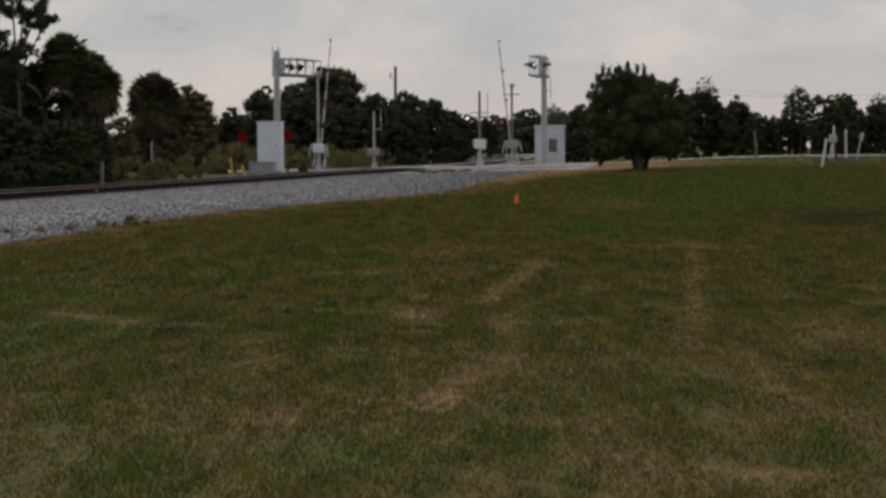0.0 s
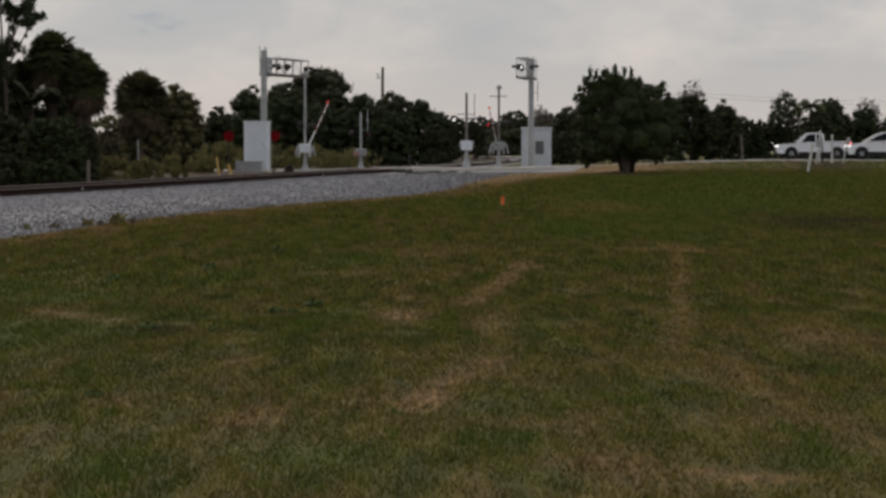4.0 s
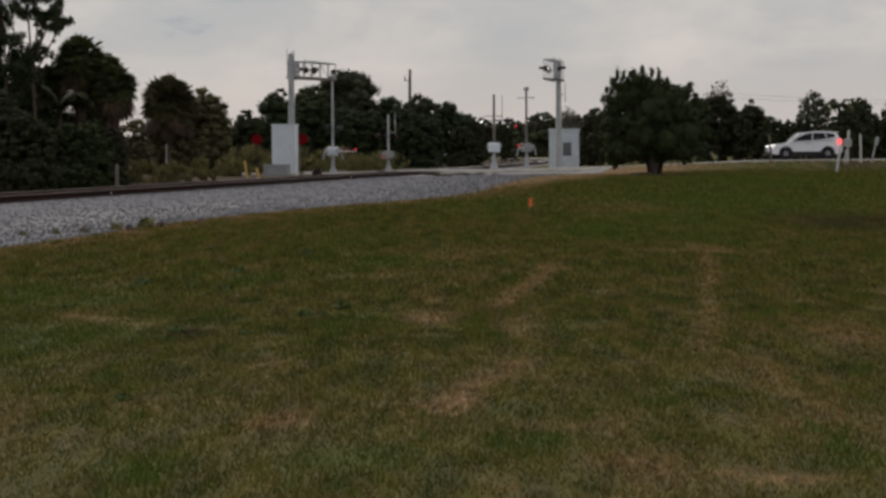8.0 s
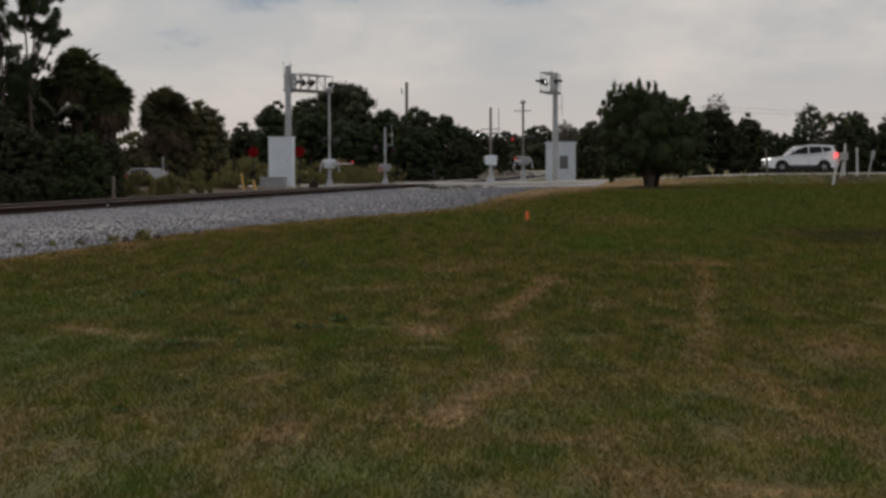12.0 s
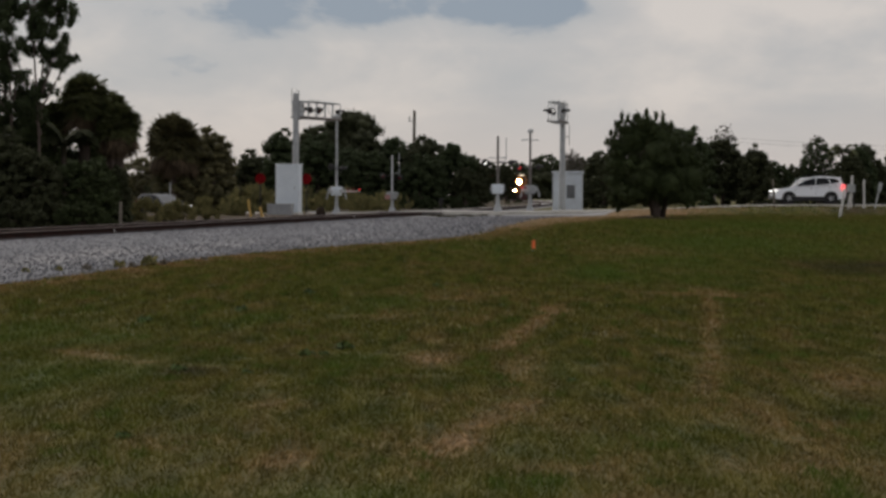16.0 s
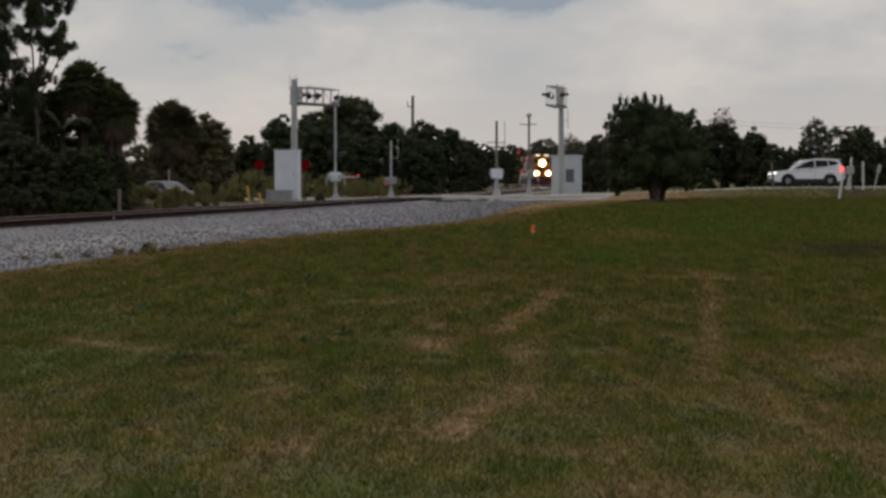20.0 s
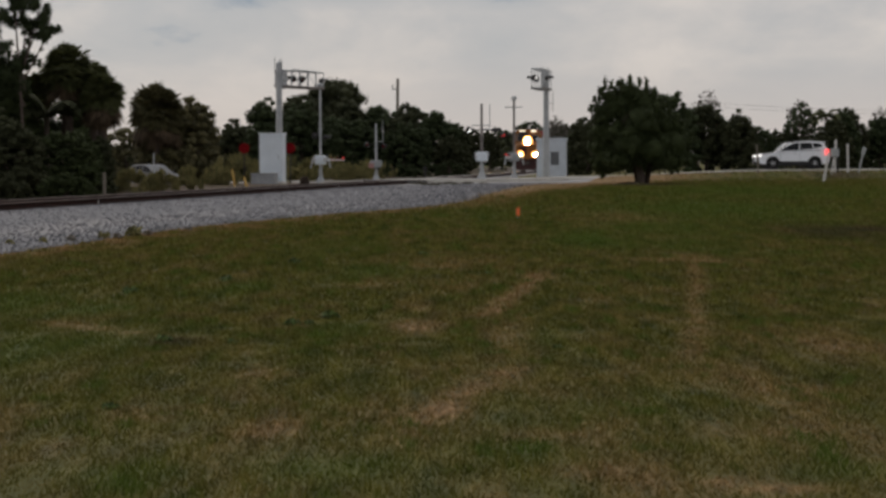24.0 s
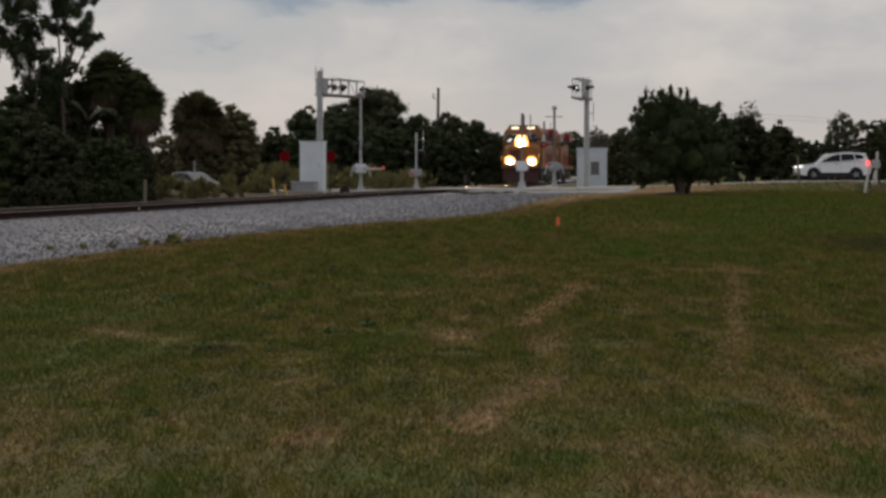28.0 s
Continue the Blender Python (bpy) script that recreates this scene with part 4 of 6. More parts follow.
post("wooden_post", 16.6, 119.6, 1.75, 0.055, "wood_grey", "weathered grey wooden post beside the road", (0, -4))
post("marker_post", 18.75, 112.0, 1.5, 0.055, "post_white", "leaning white post on the lawn", (0, 9), square=True)
post("marker_post", 21.3, 119.5, 1.75, 0.05, "post_white", "upright white post beside the road", (0, -1), square=True)
t = post("marker_post", 21.75, 119.3, 1.65, 0.042, "galv", "leaning grey metal post with a small plate", (0, 13))
part("plate", box(B(), (0, -0.07, 1.45), (0.2, 0.02, 0.4), 0.01), "galv", t)
t = post("meter_post", 20.6, 119.6, 1.95, 0.052, "post_white", "white post carrying a pale meter box", (0, 2), square=True)
part("meter_box", box(B(), (-0.05, -0.14, 1.3), (0.40, 0.2, 0.42), 0.03), "galv", t, "pale metal meter box")
part("conduit", rod(B(), (0.14, -0.1, 0.0), (0.14, -0.1, 1.2), 0.035, n=8), "black", t)
t = post("meter_post", 20.3, 119.0, 1.05, 0.035, "post_white", "short leaning white post beside the meter", (0, 8), square=True)
post("fence_post", -11.3, 75.0, 0.95, 0.06, "wood_grey", "weathered fence post behind the track")
post("marker_stake", -9.75, 105.0, 0.85, 0.045, "yellow_marker", "slim yellow marker stake leaning in the grass", (0, -9))
post("marker_stake", -9.25, 105.5, 0.5, 0.06, "yellow_marker", "short orange marker stub in the grass", (0, -14))
post("marker_stake", -13.9, 108.0, 1.6, 0.03, "galv", "thin pale stake before the palms")
t = post("switch_stand", -1.45, 166.0, 0.95, 0.06, "black", "small dark switch stand beside the track")
part("target", box(B(), (0, 0, 0.75), (0.3, 0.05, 0.3), 0.02), "black", t)
for x, y, z in ((-11.35, 128.0, 2.45), (-8.75, 128.0, 2.45)):
    t = thing("round_sign", pose(x, y, gz(x, y)), "dull red round reflector sign on a thin post", "sign", "red round signs")
    part("post", rod(B(), (0, 0, 0), (0, 0, z - gz(x, y) + 0.2), 0.03, n=8), "black", t)
    part("disc", rod(B(), (0, -0.04, z - gz(x, y)), (0, -0.06, z - gz(x, y)), 0.30, n=24), "red_dull", t, "faded red reflector disc")
flag_y = 58.5
t = thing("survey_flag", pose(1.87, flag_y, gz(1.87, flag_y)), "small fluorescent orange survey flag in the lawn", "flag")
part("wire", rod(B(), (0, 0, -0.02), (0.01, 0, 0.3), 0.004, n=5), "galv", t)
part("cloth", box(B(), (0.02, 0, 0.22), (0.085, 0.012, 0.21), 0.004), "orange_flag", t)

t = thing("brown_stump", pose(-6.95, 112, gz(-6.95, 112) - 0.03), "low dark brown stump beside the track", "stump")
part("body", loft(B(), [[(q * math.cos(a) * (1 + 0.12 * math.sin(3 * a)), q * math.sin(a), z) for a in np.linspace(0, 2 * math.pi, 12, endpoint=False)] for z, q in ((0, 0.22), (0.15, 0.26), (0.4, 0.2), (0.5, 0.1))]), "bark_dark", t)

# utility pole and the wires on the far side
t = thing("utility_pole", pose(-4.9, 232, gz(-4.9, 232)), "wooden utility pole above the far trees", "utility pole")
part("pole", rod(B(), (0, 0, -0.1), (0.1, 0, 9.8), 0.2, 0.14, n=12), "wood_grey", t)
part("insulator", rod(B(), (-0.42, 0, 8.6), (-0.42, 0, 9.2), 0.06, n=8), "galv", t)
part("bracket", rod(B(), (0, 0, 8.7), (-0.42, 0, 8.7), 0.04, n=8), "galv", t)
for x, y, h in ((22, 196, 6.9), (48, 208, 6.4)):
    t = thing("utility_pole", pose(x, y, gz(x, y)), "slim wooden utility pole among the roadside trees", "utility pole")
    part("pole", rod(B(), (0, 0, -0.1), (0, 0, h - gz(x, y)), 0.11, 0.08, n=10), "wood_grey", t)
for k, (za, zb) in enumerate(((6.75, 6.2), (6.4, 5.9))):
    bm = B()
    pts = [Vector((22 + 26 * s, 196 + 12 * s, za + (zb - za) * s - 1.1 * (0.25 - (s - 0.5) ** 2))) for s in np.linspace(0, 1, 13)]
    for a, b in zip(pts, pts[1:]):
        rod(bm, a, b, 0.009, n=5)
    tagged(part("overhead_wire", bm, "black"), "thin sagging overhead wire", "wire", "overhead wires")

# ---- plants ----


ico = bmesh.new()
bmesh.ops.create_icosphere(ico, subdivisions=1, radius=1.0)
ICO_V = np.array([v.co[:] for v in ico.verts])
ICO_F = np.array([[v.index for v in f.verts] for f in ico.faces])
ico.free()


def leaf_cloud(name, blobs, count, size, mat, parent, seed, up=0.25, gap=0.0, label="", core=0.66, slim=0.42, lay=0.8):
    """A crown: leaf quads spread over the skins and the insides of many small clumps."""
    r = np.random.default_rng(seed)
    blobs = np.array(blobs, float)
    weight = (blobs[:, 3] * blobs[:, 5]) ** 1.0
    pick = r.choice(len(blobs), count, p=weight / weight.sum())
    d = r.normal(size=(count, 3))
    d /= np.linalg.norm(d, axis=1)[:, None]
    rad = r.uniform(0.42, 1.0, count) ** 0.6 * r.choice([1.0, 1.0, 1.0, 1.22], count)
    lump = 1 + 0.22 * np.array([noise.noise(Vector(v) * 2.6 + Vector((float(k) * 3.1, seed, 0))) for v, k in zip(d, pick)])
    c = blobs[pick, :3] + d * blobs[pick, 3:6] * (rad * lump)[:, None]
    if gap:
        hole = np.array([noise.noise(Vector(v) * 0.8 + Vector((seed, 0, 0))) for v in c])
        c = c[hole > -0.5 + gap]
        d = d[hole > -0.5 + gap]
    n = len(c)
    a = r.normal(size=(n, 3))
    a[:, 2] -= up
    facing = d * lay + r.normal(size=(n, 3)) * 0.5 + np.array((0, 0, 0.05)) * lay
    b = np.cross(a, facing)
    b /= np.linalg.norm(b, axis=1)[:, None] + 1e-9
    a = np.cross(facing, b) * (lay > 0) + a * (lay <= 0)
    a /= np.linalg.norm(a, axis=1)[:, None] + 1e-9
    s = size * r.uniform(0.5, 1.4, n)[:, None]
    p = np.stack([c - a * s, c - b * s * slim, c + a * s, c + b * s * slim], 1).reshape(-1, 3)
    verts, loops, starts = [p], [np.arange(4 * n)], [np.arange(0, 4 * n, 4)]
    base, loop = 4 * n, 4 * n
    if core:  # the dark tangle of twigs and leaves inside each clump
        for q in blobs:
            wob = 1 + 0.4 * r.uniform(-1, 1, len(ICO_V))
            verts.append(q[:3] + ICO_V * q[3:6] * core * wob[:, None])
            loops.append(ICO_F.reshape(-1) + base)
            starts.append(np.arange(loop, loop + ICO_F.size, 3))
            base, loop = base + len(ICO_V), loop + ICO_F.size
    me = bpy.data.meshes.new(name)
    me.vertices.add(base)
    me.vertices.foreach_set("co", np.concatenate(verts).reshape(-1))
    me.loops.add(loop)
    me.loops.foreach_set("vertex_index", np.concatenate(loops))
    starts = np.concatenate(starts)
    me.polygons.add(len(starts))
    me.polygons.foreach_set("loop_start", starts)
    me.update(calc_edges=True)
    me.materials.append(M[mat])
    ob = new(name, me)
    ob.parent = parent
    if label:
        ob["label"] = label
    return ob


def clumps(w, d, h0, h1, n, seed, r=0.3, taper=0.45, peak=0.0, sprigs=26):
    """Clumps that fill a crown w wide, d deep, from h0 to h1, with an uneven outline."""
    rr = random.Random(seed)
    out = []
    for _ in range(n):
        u, v = rr.uniform(-1, 1), rr.uniform(-1, 1)
        if u * u + v * v > 1:
            continue
        top = h1 - (h1 - h0) * taper * ((u - peak) ** 2 + 0.5 * v * v) + rr.uniform(-0.10, 0.06) * (h1 - h0)
        z = h0 + (top - h0) * rr.random() ** 0.7
        s = r * (h1 - h0) * rr.uniform(0.55, 1.0) * 0.55
        out.append((u * w / 2 * 0.88, v * d / 2 * 0.88, max(min(z, top - s * 0.8), h0 + s * 0.5), s * rr.uniform(0.9, 1.4), s * rr.uniform(0.9, 1.3), s * rr.uniform(0.7, 1.0)))
    for _ in range(sprigs):
        u, v = rr.uniform(-1, 1), rr.uniform(-0.6, 0.6)
        top = h1 - (h1 - h0) * taper * ((u - peak) ** 2 + 0.5 * v * v) + rr.uniform(-0.16, 0.0) * (h1 - h0)
        k = r * (h1 - h0) * rr.uniform(0.10, 0.22)
        out.append((u * w / 2 * 0.88, v * d / 2, top - k, k * 0.9, k * 0.9, k * rr.uniform(1.2, 2.4)))
    return out


def limbs(bm, base, height, r, seed, spread=0.5, n=6):
    rr = random.Random(seed)
    top = Vector(base) + Vector((rr.uniform(-0.1, 0.1) * height, 0, height * 0.55))
    rod(bm, base, top, r, r * 0.62, n=10)
    for _ in range(n):
        s = rr.uniform(0.35, 1.0)
        a = Vector(base).lerp(top, s)
        ang = rr.uniform(0, 2 * math.pi)
        b = a + Vector((math.cos(ang) * spread, math.sin(ang) * spread, rr.uniform(0.5, 1.0))) * height * 0.32
        rod(bm, a, b, r * 0.42, r * 0.2, n=7)
        for _ in range(2):
            c = b + Vector((rr.uniform(-1, 1) * spread, rr.uniform(-1, 1) * spread, rr.uniform(0.3, 1.0))) * height * 0.2
            rod(bm, b, c, r * 0.2, r * 0.07, n=5)
    return bm


def shrub(name, x, y, w, h, mat, label, category, leaves, size, seed, d=None, low=0.0, taper=0.45, peak=0.0, gap=0.0, trunk=0.12, n=290, group="", r=0.13, core=0.75, blobs=None, slim=0.42):
    t = thing(name, pose(x, y, gz(x, y) - 0.05), label, category, group)
    part("trunk", limbs(B(), (0, 0, 0), h * 0.8, trunk, seed), "bark", t, "grey-brown branching trunk")
    leaf_cloud("crown", blobs or clumps(w, d or w * 0.7, low, h, n, seed, r, taper, peak), int(leaves * 1.5), size * 0.72, mat, t, seed, gap=gap, core=core, slim=slim)
    return t


def palm(x, y, h, crown, seed, label, skirt=0, mat="leaf_olive", girth=0.2, fans=150):
    """A cabbage palm: a trunk, folded fans on stalks in a ball, dead ones hanging below."""
    rr = random.Random(seed)
    t = thing("cabbage_palm", pose(x, y, gz(x, y) - 0.05), label, "palm tree", "cabbage palms")
    top = h - crown * 0.9
    part("trunk", loft(B(), [[(0.05 * z / top + q * math.cos(a), q * math.sin(a), z) for a in np.linspace(0, 2 * math.pi, 12, endpoint=False)] for z, q in ((0, girth * 1.15), (top * 0.3, girth), (top * 0.6, girth * 0.95), (top * 0.85, girth * 1.1), (top, girth * 0.8))]), "bark", t, "rough palm trunk")
    c = Vector((0.05, 0, h - crown))

    def fan(verts, faces, d, reach, droop):
        stalk = c + d * crown * reach
        side = d.cross(Vector((0, 0, 1))).normalized()
        up = side.cross(d)
        turn = rr.uniform(-0.5, 0.5)
        side, up = side * math.cos(turn) + up * math.sin(turn), up * math.cos(turn) - side * math.sin(turn)
        for k in range(15):
            ang = (k - 7) / 7 * 1.35
            tip = stalk + (d * math.cos(ang) + side * math.sin(ang)) * crown * rr.uniform(0.36, 0.52) + Vector((0, 0, -droop * crown * rr.uniform(0.5, 1.3)))
            mid = stalk.lerp(tip, 0.55) + Vector((0, 0, droop * 0.3 * crown))
            w = side * 0.035 * crown * math.cos(ang) - d * 0.035 * crown * math.sin(ang)
            i = len(verts)
            verts += [stalk, mid + w, tip, mid - w]
            faces.append((i, i + 1, i + 2, i + 3))

    verts, faces = [], []
    for _ in range(fans):
        az, elv = rr.uniform(0, 2 * math.pi), math.asin(rr.uniform(-0.75, 1))
        fan(verts, faces, Vector((math.cos(az) * math.cos(elv), math.sin(az) * math.cos(elv), math.sin(elv))), rr.uniform(0.42, 0.64), 0.12)
    bm = B()
    bmesh.ops.create_icosphere(bm, subdivisions=2, radius=crown * 0.5, matrix=Matrix.Translation(c))
    for v in bm.verts:
        v.co = c + (v.co - c) * rr.uniform(0.7, 1.1)
    part("crown_heart", bm, mat, t, "dark heart of packed leaf stalks")
    fr = sheet("fronds", [tuple(v) for v in verts], faces, mat, False)
    fr.parent = t
    if skirt:
        verts, faces = [], []
        for _ in range(skirt):
            az, elv = rr.uniform(0, 2 * math.pi), rr.uniform(-1.35, -0.75)
            fan(verts, faces, Vector((math.cos(az) * math.cos(elv), math.sin(az) * math.cos(elv), math.sin(elv))), rr.uniform(0.5, 0.95), 0.25)
        sk = sheet("dead_fronds", [tuple(v) for v in verts], faces, "dead_frond", False)
        sk.parent = t
        sk["label"] = "skirt of dead brown fronds"
    return t


def feather_palm(x, y, h, reach, seed, label, count=11, mat="leaf_palm"):
    """A palm with arching feather fronds, each a rib set with leaflets."""
    rr = random.Random(seed)
    t = thing("feather_palm", pose(x, y, gz(x, y) - 0.05), label, "palm tree", "feather palms")
    part("trunk", rod(B(), (0, 0, 0), (0, 0, h), 0.12, 0.09, n=10), "bark", t, "slim palm trunk")
    for k in range(count):
        az = 2 * math.pi * (k + rr.uniform(-0.3, 0.3)) / count
        out = Vector((math.cos(az), math.sin(az), 0))
        side = Vector((-out.y, out.x, 0))
        rise, fall = rr.uniform(0.5, 1.3), rr.uniform(0.7, 1.1)
        verts, faces = [], []
        steps = 16
        rib = [Vector((0, 0, h)) + out * reach * q * (1 - 0.15 * q) + Vector((0, 0, reach * (rise * q - fall * q * q))) for q in np.linspace(0, 1, steps)]
        for a, b in zip(rib, rib[1:]):
            i = len(verts)
            verts += [a - side * 0.025, a + side * 0.025, b + side * 0.02, b - side * 0.02]
            faces.append((i, i + 1, i + 2, i + 3))
        for j, a in enumerate(rib[2:]):
            length = reach * 0.42 * math.sin(math.pi * (0.18 + 0.72 * j / steps))
            for s in (-1, 1):
                tip = a + side * s * length * 0.75 + out * length * 0.4 + Vector((0, 0, -length * rr.uniform(0.35, 0.7)))
                i = len(verts)
                verts += [a - out * 0.075 * reach, a + out * 0.075 * reach, tip]
                faces.append((i, i + 1, i + 2))
        f = sheet("frond", [tuple(v) for v in verts], faces, mat, False)
        f.parent = t
    return t


# by the track, far side: palms and airy trees over dense shrubs
palm(-14.75, 88.3, 6.45, 1.15, 21, "tall cabbage palm with a pale trunk among the trees", skirt=14, mat="leaf_palm", girth=0.24)
palm(-13.35, 88, 5.25, 0.98, 22, "cabbage palm with a ragged skirt of dead fronds", skirt=70, mat="leaf_palm")
palm(-13.95, 89.5, 5.75, 0.85, 3, "dark cabbage palm between two taller ones", skirt=24, mat="leaf_palm")
palm(-16.2, 89, 5.4, 1.1, 24, "dark cabbage palm behind the airy trees", mat="leaf_palm")
feather_palm(-15.3, 87, 3.4, 1.45, 25, "small palm with arching feathery fronds", count=13, mat="leaf_dark")


def airy_tree(x, y, sprays, seed, label):
    """Thin leaning stems that carry loose sprays of leaves with gaps between; sprays: (x, height, radius)."""
    rr = random.Random(seed)
    g = gz(x, y) - 0.05
    t = thing("airy_tree", pose(x, y, g), label, "tree", "airy trees")
    top = max(z for _, z, _ in sprays) - g
    bm = B()
    stem = [Vector((0.22 * math.sin(q * 4 + seed) * q, 0.1 * math.cos(q * 3), top * 0.97 * q)) for q in np.linspace(0, 1, 9)]
    for i, (a, b) in enumerate(zip(stem, stem[1:])):
        rod(bm, a, b, 0.075 - 0.007 * i, 0.068 - 0.007 * i, n=8)
    blobs = []
    for sx, sz, sr in sprays:
        p = Vector((sx - x, rr.uniform(-0.5, 0.5), sz - g))
        foot = Vector((0.12, 0, max(0.6, p.z - 0.9 - abs(p.x) * 0.8)))
        rod(bm, foot, p, 0.045, 0.015, n=6)
        for _ in range(15):
            d = Vector((rr.gauss(0, 0.5), rr.gauss(0, 0.5), rr.gauss(0, 0.5)))
            k = sr * rr.uniform(0.2, 0.42)
            q = p + d * sr * 1.15
            rod(bm, p, q, 0.014, 0.005, n=4)
            blobs.append((q.x, q.y, q.z, k, k, k * rr.uniform(1.0, 1.9)))
    part("trunk", bm, "bark", t, "thin grey leaning stems and twigs")
    leaf_cloud("crown", blobs, 110 * len(blobs), 0.07, "leaf_green", t, seed, core=0.5, slim=0.32)
    return t


airy_tree(-17.0, 85, ((-17.1, 9.6, 0.6), (-17.4, 8.9, 0.7), (-17.0, 8.25, 0.75), (-17.6, 7.6, 0.7), (-17.3, 6.9, 0.6), (-16.6, 6.05, 0.4), (-17.7, 6.2, 0.7), (-17.2, 5.4, 0.6), (-18.3, 8.0, 0.55), (-18.5, 6.5, 0.6), (-18.2, 9.4, 0.5)), 13, "tall airy tree with loose hanging sprays")
airy_tree(-15.9, 85, ((-15.45, 9.3, 0.5), (-15.3, 8.65, 0.55), (-15.75, 8.3, 0.6), (-15.95, 7.5, 0.65), (-15.7, 7.0, 0.35), (-15.0, 7.05, 0.5), (-14.8, 6.55, 0.35), (-15.35, 6.6, 0.35), (-16.3, 9.4, 0.5), (-16.4, 8.7, 0.3), (-15.9, 5.3, 0.5), (-16.3, 5.0, 0.6)), 14, "slender airy tree with loose sprays")
# most shrubs take the darkest leaves: the shade on this mass is in the colour
for k, (x, y, w, h) in enumerate(((-19.0, 82, 4.5, 4.4), (-16.9, 83, 3.4, 3.9), (-16.6, 87, 2.0, 5.3), (-17.9, 87, 2.6, 5.0), (-15.6, 82, 2.6, 3.1), (-14.0, 83, 2.8, 2.9), (-13.75, 86, 1.7, 2.9), (-13.15, 86.5, 1.0, 2.7), (-17.5, 92, 5.0, 4.4), (-14.85, 92, 1.9, 4.3), (-18.0, 97, 7.0, 2.6), (-16.3, 96, 3.6, 3.4), (-16.6, 72, 2.6, 1.5), (-14.6, 74, 2.4, 1.35), (-12.9, 77, 2.2, 1.3), (-18.4, 75, 3.0, 1.8))):
    shrub("shrub", x, y, w, h, "leaf_dark" if k % 3 == 1 else "leaf_lawn", "dense dark-green shrub behind the track", "shrub", 7000, 0.10, 30 + k, taper=0.35, group="shrubs behind the track")
# palm and its bush
palm(-21.9, 172, 8.2, 2.3, 5, "round cabbage palm above a dark bush", skirt=60, fans=260)
shrub("shrub", -21.6, 173, 4.6, 5.4, "leaf_olive", "dark bush under the round palm", "shrub", 7000, 0.15, 41, taper=0.25)
shrub("shrub", -19.2, 174, 4.4, 6.8, "leaf_olive", "rounded dark bush beside the palm", "shrub", 8000, 0.15, 42, taper=0.4)
shrub("shrub", -26.6, 189, 5.6, 5.0, "leaf_olive", "grey-green scrub beyond the far road", "shrub", 5000, 0.14, 44, taper=0.3)
shrub("shrub", -17.4, 187, 3.2, 5.4, "leaf_dark", "dark tree between the palm bush and the wood", "tree", 5000, 0.14, 45, taper=0.35)
shrub("shrub", -28.5, 195, 8, 3.6, "leaf_olive", "low scrub far behind the track", "shrub", 5000, 0.16, 43, taper=0.2)
# tawny tall grass along the far road
for k, (x, y, w, h) in enumerate(((-13.9, 100, 1.8, 1.12), (-12.7, 101, 1.7, 0.98), (-11.6, 102, 1.6, 0.5), (-14.9, 99, 1.4, 1.0), (-10.6, 108, 1.6, 0.7), (-12.55, 110, 1.0, 0.95), (-11.4, 111, 1.4, 0.6), (-9.6, 119, 1.6, 1.1), (-7.6, 136, 2.4, 1.2), (-5.8, 140, 2.6, 1.1), (-6.4, 152, 4.0, 1.4), (-10.2, 132, 3.0, 1.7), (-11.6, 131, 2.6, 1.9), (-14.8, 158, 4.5, 2.4), (-11.8, 160, 4.2, 2.3), (-8.6, 160, 4.0, 1.9), (-5.2, 164, 4.0, 1.5), (-18.0, 150, 3.0, 1.0), (-15.8, 100, 1.4, 0.9))):
    t = thing("tall_grass", pose(x, y, gz(x, y) - 0.03), "tuft of tall tawny grass and weeds", "grass", "tall grass")
    leaf_cloud("leaves", clumps(w, w * 0.7, 0.0, h, 20, 60 + k, 0.4, 0.5), 3000, 0.13, "brush", t, 60 + k, up=3.0, core=0.4, slim=0.12, lay=0.0)
for k, (x, y, w, h) in enumerate(((-6.6, 174, 3.4, 1.5), (-4.0, 176, 3.2, 1.4), (-1.6, 178, 3.0, 1.3), (0.3, 181, 2.4, 1.2), (-9.5, 172, 3.4, 1.6), (7.0, 300, 2.4, 0.9), (3.0, 286, 4.0, 1.6), (12.8, 262, 3.0, 1.4), (14.0, 240, 4.0, 1.6), (12.0, 176, 4.0, 2.4), (15.5, 177, 4.0, 2.6), (19.0, 178, 4.0, 2.6), (22.6, 179, 4.4, 3.8), (25.6, 182, 4.0, 3.5), (29.4, 184, 4.4, 3.8), (33.2, 184, 4.4, 3.8))):
    shrub("low_shrub", x, y, w, h, "leaf_green", "low dark scrub at the foot of the wood", "shrub", 1800, 0.13, 220 + k, taper=0.3, trunk=0.05, n=26, group="low scrub")
